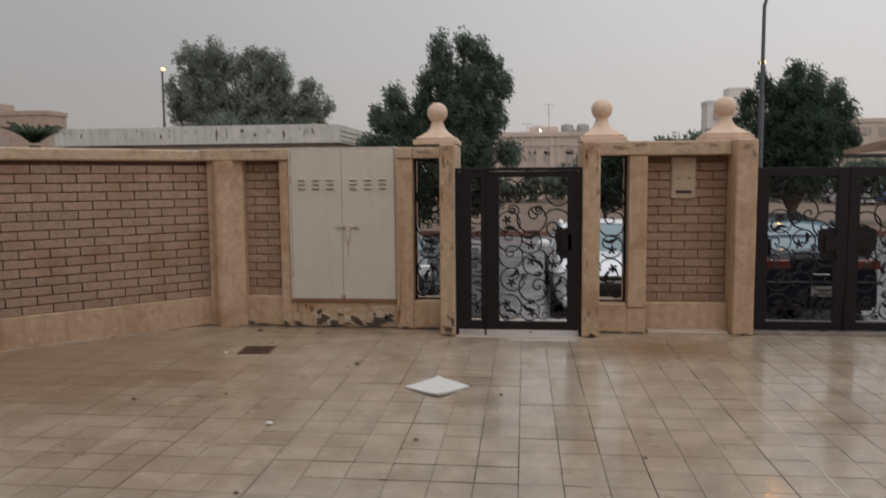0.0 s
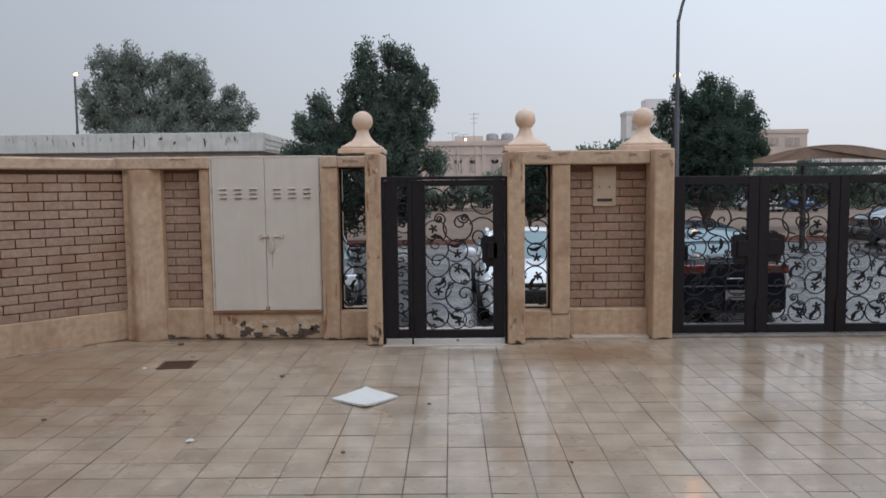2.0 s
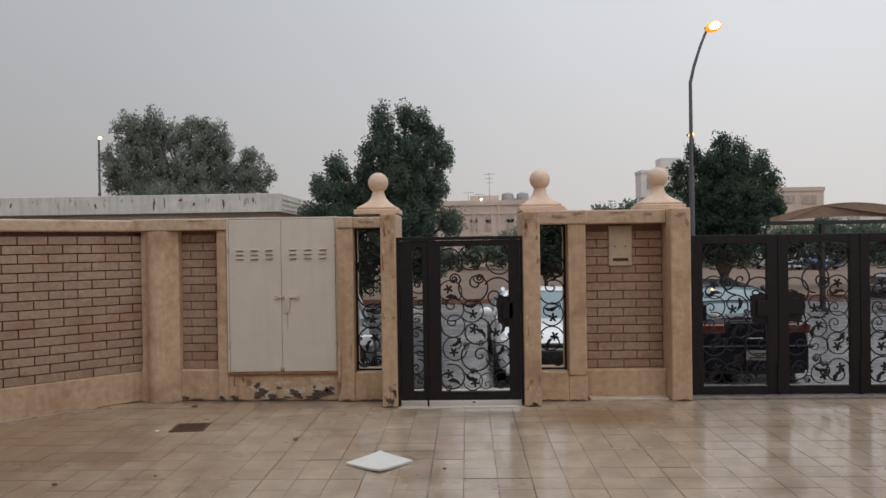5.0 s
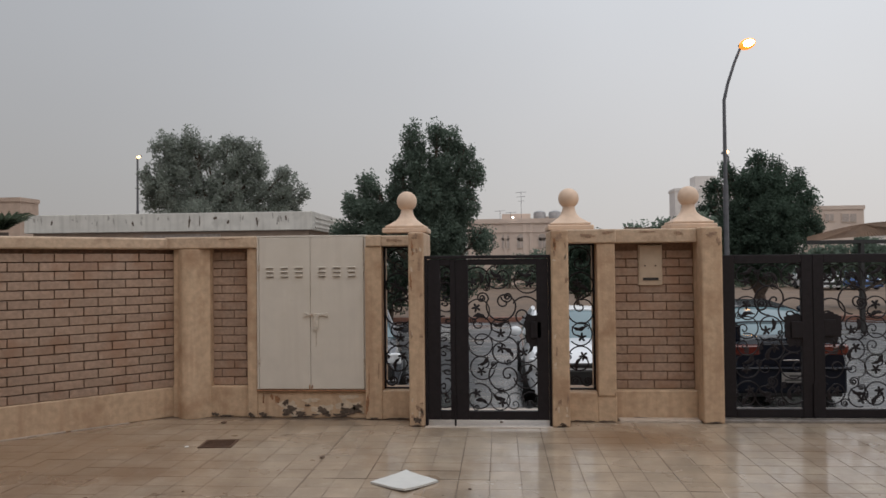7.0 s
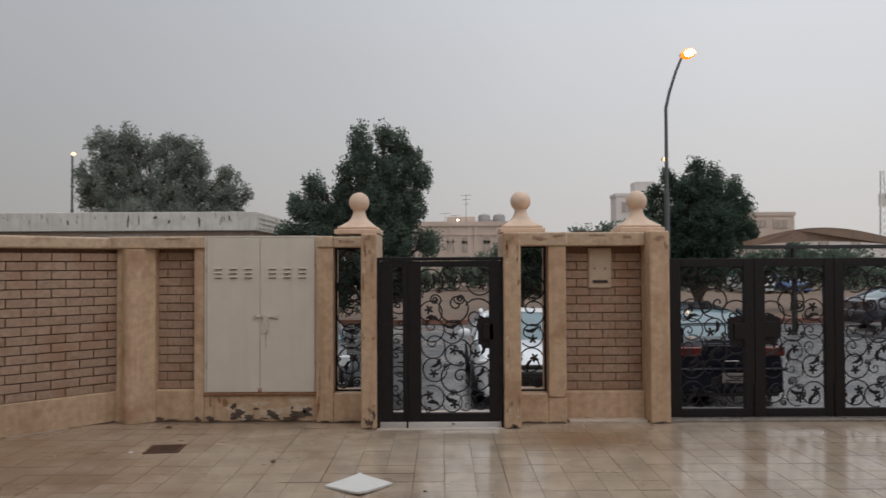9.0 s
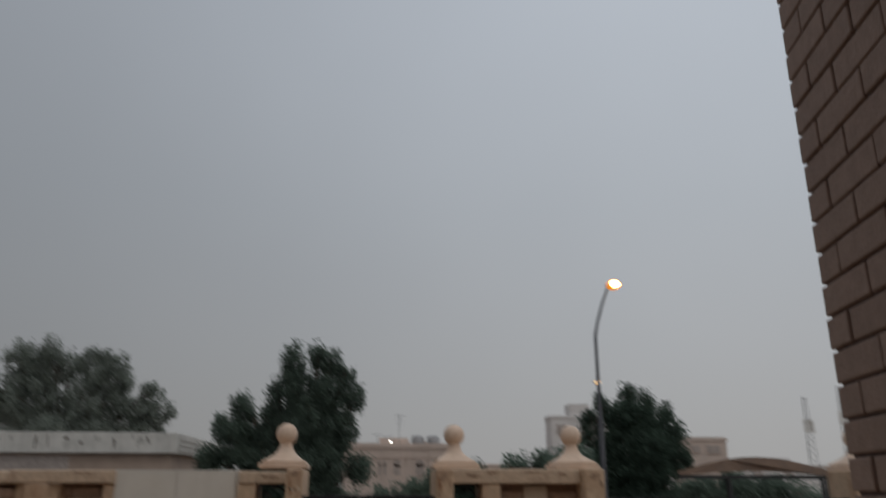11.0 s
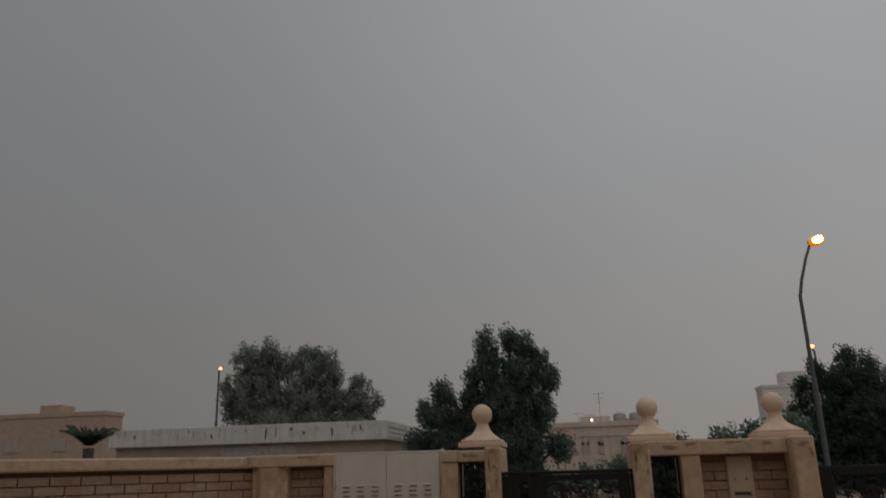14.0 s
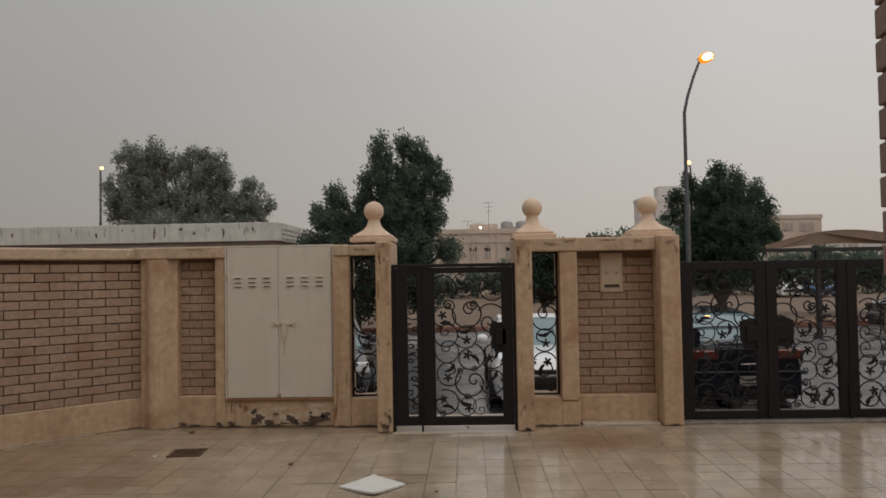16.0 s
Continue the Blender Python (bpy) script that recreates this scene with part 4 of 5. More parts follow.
# ---- trees ----
def tree(name, label, x, y, base, lobes, leaf_mat, count, size, seed, trunk=0.22, fork=None):
    """lobes: (dx, dy, z, rx, rz) clumps of the crown about the trunk."""
    r = np.random.RandomState(seed)
    t = thing(name, label, "tree", (x, y, base))
    bm = bmesh.new()
    fork_z = fork or min(l[2] - l[4] for l in lobes) - base
    fork_z = max(0.8, fork_z)
    add_tube(bm, [(0, 0, -0.05), (0.06, 0.02, fork_z * 0.5), (0.02, 0, fork_z)], trunk, 9, trunk * 0.7)
    for dx, dy, z, rx, rz in lobes:
        top = Vector((dx, dy, z - base + rz * 0.5))
        mid = Vector((dx * 0.45, dy * 0.45, fork_z + (z - base - fork_z) * 0.45))
        add_tube(bm, [(0.02, 0, fork_z * 0.9), mid, top], trunk * 0.5, 6, 0.03)
        for k in range(4):
            a = r.uniform(0, 6.28)
            add_tube(bm, [mid.lerp(top, 0.3 + 0.15 * k), (dx + 0.7 * rx * math.cos(a), dy + 0.7 * rx * math.sin(a), z - base + rz * r.uniform(-0.3, 0.6))], 0.04, 4, 0.012)
    part("trunk", bm, BARK, t, smooth=True)
    weight = np.array([l[3] * l[3] * l[4] for l in lobes]) ** 0.75
    weight /= weight.sum()
    verts = []
    for (dx, dy, z, rx, rz), w in zip(lobes, weight):
        clumps = max(8, int(w * count / 42))
        d = r.normal(size=(clumps, 3))
        d /= np.linalg.norm(d, axis=1)[:, None]
        rad = r.uniform(0.1, 1.0, clumps) ** 0.45 * (0.80 + 0.22 * r.uniform(0, 1, clumps))
        c = d * rad[:, None] * np.array([rx, rx, rz]) + np.array([dx, dy, z - base])
        for cc in c:
            n = 42
            spread = size * r.uniform(1.8, 3.6)
            p = cc + np.clip(r.normal(size=(n, 3)), -1.5, 1.5) * spread * np.array([0.62, 0.62, 0.75])
            u = r.normal(size=(n, 3))
            u /= np.linalg.norm(u, axis=1)[:, None]
            v = np.cross(u, r.normal(size=(n, 3)))
            v /= np.linalg.norm(v, axis=1)[:, None]
            s = size * r.uniform(0.6, 1.3, (n, 1))
            verts.append(np.stack([p - u * s, p - v * s * 0.42, p + u * s, p + v * s * 0.42], axis=1).reshape(-1, 3))
    verts = np.concatenate(verts)
    me = bpy.data.meshes.new("crown")
    k = len(verts) // 4
    me.vertices.add(len(verts))
    me.vertices.foreach_set("co", verts.astype(np.float32).ravel())
    me.loops.add(4 * k)
    me.loops.foreach_set("vertex_index", np.arange(4 * k, dtype=np.int32))
    me.polygons.add(k)
    me.polygons.foreach_set("loop_start", np.arange(0, 4 * k, 4, dtype=np.int32))
    me.update(calc_edges=True)
    me.materials.append(leaf_mat)
    crown = new("crown", me)
    crown.parent = t
    return t


G = -0.47
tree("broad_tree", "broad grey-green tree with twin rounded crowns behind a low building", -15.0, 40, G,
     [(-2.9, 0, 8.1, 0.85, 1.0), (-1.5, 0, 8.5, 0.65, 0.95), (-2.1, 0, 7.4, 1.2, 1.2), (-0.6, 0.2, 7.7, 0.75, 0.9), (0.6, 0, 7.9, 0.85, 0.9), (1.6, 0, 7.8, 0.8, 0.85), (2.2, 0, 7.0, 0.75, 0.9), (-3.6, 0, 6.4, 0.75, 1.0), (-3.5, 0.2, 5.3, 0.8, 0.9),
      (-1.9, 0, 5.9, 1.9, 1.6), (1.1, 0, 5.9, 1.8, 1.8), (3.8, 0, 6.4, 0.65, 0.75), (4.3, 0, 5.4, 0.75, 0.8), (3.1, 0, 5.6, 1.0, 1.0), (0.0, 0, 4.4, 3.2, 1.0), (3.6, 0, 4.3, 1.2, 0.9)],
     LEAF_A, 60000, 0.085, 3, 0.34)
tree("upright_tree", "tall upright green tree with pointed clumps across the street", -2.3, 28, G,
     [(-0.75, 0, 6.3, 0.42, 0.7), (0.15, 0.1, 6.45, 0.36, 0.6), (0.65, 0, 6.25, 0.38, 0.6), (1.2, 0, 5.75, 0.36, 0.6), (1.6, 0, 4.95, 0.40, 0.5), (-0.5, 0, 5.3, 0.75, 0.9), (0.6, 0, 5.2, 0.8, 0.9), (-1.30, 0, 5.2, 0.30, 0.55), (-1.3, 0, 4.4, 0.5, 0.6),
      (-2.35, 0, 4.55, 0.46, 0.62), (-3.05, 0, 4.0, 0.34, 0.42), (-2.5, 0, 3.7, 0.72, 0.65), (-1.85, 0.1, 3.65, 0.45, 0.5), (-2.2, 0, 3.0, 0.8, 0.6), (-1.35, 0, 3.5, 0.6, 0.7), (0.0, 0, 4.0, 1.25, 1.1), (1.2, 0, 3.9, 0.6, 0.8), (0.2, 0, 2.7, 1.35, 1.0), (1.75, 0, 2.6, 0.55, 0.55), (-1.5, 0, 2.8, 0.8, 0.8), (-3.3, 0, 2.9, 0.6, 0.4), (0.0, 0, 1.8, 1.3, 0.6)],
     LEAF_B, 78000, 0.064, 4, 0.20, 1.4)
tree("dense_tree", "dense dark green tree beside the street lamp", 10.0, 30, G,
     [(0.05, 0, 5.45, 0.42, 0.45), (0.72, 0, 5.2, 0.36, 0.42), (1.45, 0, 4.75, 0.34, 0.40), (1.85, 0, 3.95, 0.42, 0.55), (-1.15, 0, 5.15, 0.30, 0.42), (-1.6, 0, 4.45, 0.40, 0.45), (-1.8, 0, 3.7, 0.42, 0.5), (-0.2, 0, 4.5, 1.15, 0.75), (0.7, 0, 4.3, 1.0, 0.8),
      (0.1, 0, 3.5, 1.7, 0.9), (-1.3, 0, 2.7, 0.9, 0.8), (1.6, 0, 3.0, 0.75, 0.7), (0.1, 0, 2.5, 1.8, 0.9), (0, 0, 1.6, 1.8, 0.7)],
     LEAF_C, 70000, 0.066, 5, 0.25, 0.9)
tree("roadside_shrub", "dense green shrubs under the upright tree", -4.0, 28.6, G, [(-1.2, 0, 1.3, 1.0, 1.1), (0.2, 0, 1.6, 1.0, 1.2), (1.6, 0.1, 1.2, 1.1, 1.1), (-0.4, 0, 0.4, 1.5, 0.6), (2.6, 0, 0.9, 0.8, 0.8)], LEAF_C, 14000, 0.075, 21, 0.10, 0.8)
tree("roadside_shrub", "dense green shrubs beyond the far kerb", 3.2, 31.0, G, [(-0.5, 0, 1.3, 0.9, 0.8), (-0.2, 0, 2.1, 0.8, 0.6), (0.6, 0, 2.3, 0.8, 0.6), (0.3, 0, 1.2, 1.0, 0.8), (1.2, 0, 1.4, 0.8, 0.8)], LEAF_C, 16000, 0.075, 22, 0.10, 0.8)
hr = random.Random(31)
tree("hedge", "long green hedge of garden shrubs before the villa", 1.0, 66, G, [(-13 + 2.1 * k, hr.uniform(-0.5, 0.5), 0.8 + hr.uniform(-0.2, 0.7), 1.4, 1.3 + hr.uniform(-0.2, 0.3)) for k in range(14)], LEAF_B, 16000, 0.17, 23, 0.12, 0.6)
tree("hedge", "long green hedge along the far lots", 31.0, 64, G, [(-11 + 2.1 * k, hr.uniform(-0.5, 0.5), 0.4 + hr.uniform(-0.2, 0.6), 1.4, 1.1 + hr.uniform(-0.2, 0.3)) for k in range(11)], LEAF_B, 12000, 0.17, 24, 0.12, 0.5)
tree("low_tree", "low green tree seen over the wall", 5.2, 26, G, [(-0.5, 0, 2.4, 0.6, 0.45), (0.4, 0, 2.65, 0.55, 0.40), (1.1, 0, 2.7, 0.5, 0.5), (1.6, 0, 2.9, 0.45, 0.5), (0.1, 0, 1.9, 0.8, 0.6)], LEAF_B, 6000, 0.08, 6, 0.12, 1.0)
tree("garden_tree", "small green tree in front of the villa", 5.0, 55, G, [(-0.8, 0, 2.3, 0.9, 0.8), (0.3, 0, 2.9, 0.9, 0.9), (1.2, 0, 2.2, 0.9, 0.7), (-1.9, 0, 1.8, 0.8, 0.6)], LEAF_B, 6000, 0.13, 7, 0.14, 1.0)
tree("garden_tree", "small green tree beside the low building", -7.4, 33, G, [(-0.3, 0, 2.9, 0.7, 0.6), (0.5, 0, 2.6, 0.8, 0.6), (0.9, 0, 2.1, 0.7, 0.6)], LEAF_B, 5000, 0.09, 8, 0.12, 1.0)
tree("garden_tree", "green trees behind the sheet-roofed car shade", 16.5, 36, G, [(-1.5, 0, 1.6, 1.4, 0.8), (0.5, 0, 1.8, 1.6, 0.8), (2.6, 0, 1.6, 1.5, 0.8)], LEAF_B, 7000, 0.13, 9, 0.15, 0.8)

# palm over the neighbour's roof
palm = thing("palm_tree", "short date palm beside the low white building", "tree", (-16.1, 24, G))
bm = bmesh.new()
add_tube(bm, [(0, 0, 0), (0.05, 0, 1.4), (0, 0, 2.9 - G)], 0.22, 10, 0.17)
part("trunk", bm, BARK, palm)
rp = random.Random(8)
bm = bmesh.new()
for k in range(26):
    a = 2 * math.pi * k / 26 + rp.uniform(-0.1, 0.1)
    lift = rp.uniform(0.85, 1.6)
    L = rp.uniform(0.85, 1.15)
    prev = None
    for i in range(10):
        f = i / 9
        c = Vector((math.cos(a) * L * f * math.cos(lift * 0.6), math.sin(a) * L * f * math.cos(lift * 0.6), L * (f * math.sin(lift) - 0.34 * f * f)))
        c.z += 3.0 - G
        side = Vector((-math.sin(a), math.cos(a), 0))
        if prev is not None:
            w = 0.15 * math.sin(math.pi * min(1, f * 0.9 + 0.1))
            for s in (-1, 1):
                q = [prev, c, c + side * s * w + Vector((math.cos(a), math.sin(a), 0)) * 0.10 - Vector((0, 0, 0.06)), prev + side * s * w * 0.6 + Vector((0, 0, -0.02))]
                bm.faces.new([bm.verts.new(p) for p in q])
        prev = c
part("fronds", bm, PALM_LEAF, palm)

# ---- street lamps ----
def street_lamp(x, y, base, z, arm_x, arm_z, radius, head, mat, label):
    t = thing("street_lamp", label, "lamp", (x, y, base), 0, "street lamps")
    bm = bmesh.new()
    h = z - base
    add_tube(bm, [(0, 0, 0), (0, 0, h * 0.63)], radius, 12, radius * 0.95)
    add_tube(bm, [(0, 0, h * 0.63), (0, 0, h)], radius * 0.72, 12, radius * 0.6)
    part("pole", bm, GREY_STEEL, t, smooth=True)
    part("base_plate", boxes((-0.2, 0.2, -0.2, 0.2, 0, 0.03)), GREY_STEEL, t)
    bm = bmesh.new()
    ax, az = arm_x - x, arm_z - base
    add_tube(bm, [(0, 0, h - 0.05), (ax * 0.20, 0, h + (az - h) * 0.27), (ax * 0.58, 0, h + (az - h) * 0.66), (ax, 0, az)], radius * 0.6, 8, radius * 0.45)
    part("arm", bm, GREY_STEEL, t, smooth=True)
    bm = bmesh.new()
    bmesh.ops.create_uvsphere(bm, u_segments=20, v_segments=12, radius=1)
    bmesh.ops.transform(bm, verts=bm.verts, matrix=pose(ax + head * 0.55, 0, az + 0.12 * head, 0, -20, 0) @ Matrix.Diagonal((head, head * 0.55, head * 0.42, 1)))
    hd = part("head", bm, GREY_STEEL, t, smooth=True)
    bm = bmesh.new()
    bmesh.ops.create_uvsphere(bm, u_segments=20, v_segments=12, radius=1)
    bmesh.ops.transform(bm, verts=bm.verts, matrix=pose(ax + head * 0.62, -head * 0.26, az + 0.04 * head, 0, -20, 0) @ Matrix.Diagonal((head * 0.72, head * 0.5, head * 0.44, 1)))
    part("lens", bm, mat, hd, "glowing orange lens", smooth=True)
    # added glowing shell: its rim stands in for the lamp's orange halo
    if mat is SODIUM:
        bm = bmesh.new()
        bmesh.ops.create_uvsphere(bm, u_segments=20, v_segments=12, radius=1)
        bmesh.ops.transform(bm, verts=bm.verts, matrix=pose(ax + head * 0.58, -head * 0.06, az + 0.02 * head, 0, -20, 0) @ Matrix.Diagonal((head * 0.98, head * 0.54, head * 0.62, 1)))
        part("bowl", bm, AMBER_HALO, hd, "amber lamp bowl that glows as the halo round the lens", smooth=True)
    return t


street_lamp(7.03, 24, G, 6.68, 7.585, 8.34, 0.085, 0.27, SODIUM, "tall bent-arm street lamp glowing orange")
street_lamp(17.9, 60, G, 9.8, 17.5, 10.1, 0.12, 0.34, SODIUM_FAR, "distant street lamp glowing pale orange")
street_lamp(-23.4, 48, G, 8.85, -23.42, 8.9, 0.10, 0.21, SODIUM_FAR, "distant straight street lamp glowing pale orange")


# ---- buildings ----
def building(name, label, x0, x1, y0, y1, top, mat, windows=(), roof_bits=(), parapet=0.35):
    t = thing(name, label, "building", ((x0 + x1) / 2, y0, G))
    w = (x1 - x0) / 2
    h = top - G
    part("wall", boxes((-w, w, 0, y1 - y0, 0, h - parapet)), mat, t)
    part("parapet", boxes((-w - 0.08, w + 0.08, -0.08, 0.22, h - parapet, h), (-w - 0.08, w + 0.08, y1 - y0 - 0.22, y1 - y0 + 0.08, h - parapet, h),
                          (-w - 0.08, -w + 0.22, 0.22, y1 - y0 - 0.22, h - parapet, h), (w - 0.22, w + 0.08, 0.22, y1 - y0 - 0.22, h - parapet, h)), mat, t)
    for wx, wz, ww, wh, arch in windows:
        cx = wx - (x0 + x1) / 2
        win = part("window", boxes((cx - ww / 2 - 0.08, cx + ww / 2 + 0.08, -0.07, -0.002, wz - G - 0.08, wz - G + wh + 0.08)), mat, t)
        bm = boxes((cx - ww / 2, cx + ww / 2, -0.09, -0.074, wz - G, wz - G + wh))
        part("pane", bm, VILLA_DARK, win)
        if arch:
            bm = bmesh.new()
            add_lathe(bm, [(0.001, -0.09), (ww / 2, -0.09), (ww / 2, -0.01), (0.001, -0.01)], (cx, 0, wz - G + wh), 20, "y")
            part("arch", bm, VILLA_DARK, win)
        part("bar", boxes((cx - 0.03, cx + 0.03, -0.10, -0.092, wz - G, wz - G + wh)), mat, win)
    for bx, by, bz, bw, bh in roof_bits:
        part("roof_room", boxes((bx - (x0 + x1) / 2 - bw / 2, bx - (x0 + x1) / 2 + bw / 2, by - y0, by - y0 + bw, h - parapet, bz - G + bh)), mat, t)
    return t


# low neighbour with a white parapet
low = thing("low_building", "long low building with stained white roof parapet", "building", (-12.4, 28, G))
part("wall", boxes((-5.4, 5.4, 0.25, 8.0, 0, 3.05 - G)), PINK_WALL, low)
for row in ((-5.6, 5.6, 0.0, 0.25), (5.35, 5.6, 0.25, 8.2), (-5.6, -5.35, 0.25, 8.2), (-5.35, 5.35, 7.95, 8.2)):
    part("roof_parapet", boxes((*row, 3.05 - G, 3.74 - G), bevel=0.02), WHITE_WALL, low, "stained white concrete parapet")
part("roof", boxes((-5.35, 5.35, 0.25, 7.95, 3.05 - G, 3.25 - G)), WHITE_WALL, low)
part("window", boxes((-1.0, 2.0, 0.22, 0.256, 1.6 - G, 2.95 - G)), VILLA_DARK, low)
for k in range(3):
    part("drip_edge", boxes((5.6, 5.63, 0.4, 8.0, 3.15 - G + 0.18 * k, 3.20 - G + 0.18 * k)), WHITE_WALL, low)
rs = random.Random(4)
for x, w, h in ((0.9, 0.05, 0.26), (3.5, 0.05, 0.20), (1.3, 0.03, 0.2), (2.4, 0.05, 0.10), (-1.3, 0.05, 0.12), (-4.5, 0.06, 0.1), (1.9, 0.08, 0.08), (4.6, 0.05, 0.09)):
    bm = flake(x, 3.45 - G + rs.uniform(-0.1, 0.1), w, h, -0.001)
    part("damp_stain", bm, PEELED, low, "dark damp stain")

for k in range(34):
    part("damp_streak", flake(rs.uniform(-5.4, 5.4), 3.62 - G - rs.uniform(0, 0.25), rs.uniform(0.012, 0.05), rs.uniform(0.05, 0.16), -0.0005), STREAK, low)
villa = building("villa", "distant cream stone villa with arched windows", -3.0, 7.6, 75, 90, 6.1, VILLA,
                 [(x, 3.2, 0.75, 1.0, True) for x in (-1.9, -0.6, 0.8, 2.3, 4.4, 5.6)], [(2.0, 80, 6.1, 3.0, 0.8), (5.0, 82, 6.1, 2.0, 0.6)])
for x in (-3.1, -1.5, 0.35, 1.0, 3.1, 5.0):
    part("pilaster", boxes((x - 0.16, x + 0.16, -0.10, 0.0, 0.0, 5.70 - G), bevel=0.02), VILLA, villa)
for z, h in ((5.62, 0.10), (4.75, 0.07)):
    part("string_course", boxes((-5.36, 5.36, -0.16, -0.085, z - G, z + h - G), bevel=0.02), VILLA, villa)
part("roof_lamp", boxes((-0.83, -0.67, -0.16, -0.08, 6.16 - G, 6.30 - G)), WHITE_FAR, villa, "small white roof lamp")
bm = bmesh.new()
for k, (x, h) in enumerate(((-2.0, 1.2), (0.2, 3.2), (-0.9, 1.0))):
    add_tube(bm, [(x, 4, 6 - G), (x, 4, 6 - G + h)], 0.022, 5)
    for i in range(3 if h > 2 else 1):
        reach = 0.55 - 0.12 * i
        add_tube(bm, [(x - reach, 4, 6 - G + h * (0.95 - 0.14 * i)), (x + reach, 4, 6 - G + h * (0.95 - 0.14 * i) + 0.05)], 0.018, 4)
part("aerial", bm, GREY_STEEL, villa)
for x in (2.2, 3.8):
    bm = bmesh.new()
    add_lathe(bm, [(0.62, 6.1 - G), (0.66, 6.9 - G), (0.58, 7.12 - G), (0.25, 7.25 - G), (0.01, 7.27 - G)], (x, 6, 0), 18)
    part("water_tank", bm, GREY_TANK, villa, "grey roof water tank", smooth=True)
building("apartment_block", "distant haze-paled apartment block rising behind a tree", 20.75, 29.0, 90, 93, 10.25, FAR_HAZED, [(22.0, 8.0, 1.2, 1.2, False), (25.0, 8.0, 1.2, 1.2, False)], [(24.3, 90.2, 10.25, 2.4, 1.4)])
building("flat_roofed_house", "distant flat-roofed beige house with small windows", 28.5, 32.6, 70, 73, 6.55, VILLA, [(29.6, 5.2, 0.7, 0.6, False), (31.3, 5.1, 1.2, 0.7, False)])
building("flat_roofed_house", "distant pale flat-roofed house", -56.0, -39.4, 60, 62.5, 7.6, PINK_WALL, [(-43.5, 4.4, 1.2, 1.0, False), (-48.0, 4.4, 1.2, 1.0, False)], [(-45.0, 60.3, 7.6, 2.0, 0.7)])
building("flat_roofed_house", "distant row of hazy flat-roofed houses", 36.0, 62.0, 95, 110, 4.9, FAR_HAZED, [(x, 3.6, 1.2, 1.2, False) for x in (36, 40, 44, 48, 52, 56)], [(39, 98, 4.9, 2.5, 0.9), (47, 98, 4.9, 2.0, 0.7), (53, 98, 4.9, 2.5, 1.0)])
building("flat_roofed_house", "distant hazy house behind the street trees", 8.5, 19.5, 100, 112, 5.0, VILLA, [(x, 3.0, 1.2, 1.2, False) for x in (10.5, 13.5, 16.5)], [(12, 103, 5.0, 2.5, 0.6)])

# telecom masts
for x, top in ((70.0, 16.5), (76.2, 18.3)):
    t = thing("telecom_mast", "distant lattice telecom mast in haze", "mast", (x, 120, G), 0, "telecom masts")
    bm = bmesh.new()
    for sx, sy in ((-1, -1), (1, -1), (0, 1)):
        add_tube(bm, [(sx * 0.9, sy * 0.9, 0), (sx * 0.25, sy * 0.25, top - G)], 0.045, 4)
    for k in range(16):
        a, b = k / 16, (k + 1) / 16
        ra, rb = 0.9 - 0.65 * a, 0.9 - 0.65 * b
        H = top - G
        add_tube(bm, [(-ra, -ra, a * H), (rb, -rb, b * H)], 0.025, 4)
        add_tube(bm, [(ra, -ra, a * H), (-rb, -rb, b * H)], 0.025, 4)
    part("lattice", bm, GREY_STEEL, t)
    for k in range(3):
        part("antenna", boxes((-0.8 + 0.6 * k, -0.45 + 0.6 * k, -0.7, -0.5, (top - G) * 0.66, (top - G) * 0.78)), WHITE_WALL, t)

# arched sheet-metal car shade across the street
shade = thing("car_shade", "arched corrugated sheet car shade on steel posts", "shade", (11.9, 24, G))
HALF, EAVE, RISE, SKEW = 2.5, 2.42, 0.44, 0.42      # the shade stands askew to the street
bm = bmesh.new()
secs = []
for y in (0.0, 1.0):
    outer, inner = [], []
    for k in range(81):
        f = k / 80
        z = EAVE + RISE * math.sin(math.pi * f) - G + 0.010 * (k % 2)
        outer.append((-HALF + 2 * HALF * f + SKEW * y, y, z))
        inner.append((-HALF + 2 * HALF * f + SKEW * y, y, z - 0.04))
    secs.append(outer + inner[::-1])
loft(bm, secs)
part("roof_sheet", bm, SHEET, shade)
bm = bmesh.new()
n = 96
secs = []
for back in (0.0, 0.02):
    top_r, low_r = [], []
    for k in range(n + 1):
        f = k / n
        y = -0.02 - 0.018 * (k % 2) + back
        top_r.append((-HALF + 2 * HALF * f, y, EAVE - 0.02 + RISE * math.sin(math.pi * f) - G))
        low_r.append((-HALF + 2 * HALF * f, y, EAVE - 0.13 + 0.15 * math.sin(math.pi * f) - G))
    secs.append(top_r + low_r[::-1])
loft(bm, secs)
part("gable_sheet", bm, SHEET, shade, "stained corrugated gable sheet")
for y in (0.0, 1.0):
    part("beam", boxes((-HALF + SKEW * y, HALF + SKEW * y, y - 0.04, y + 0.04, EAVE - 0.20 - G, EAVE - 0.10 - G)), TRIM, shade)
for x in (-0.9, 2.3):
    for y in (0.0, 1.0):
        part("post", boxes((x + SKEW * y - 0.05, x + SKEW * y + 0.05, y - 0.05, y + 0.05, 0, EAVE - 0.20 - G)), TRIM, shade)


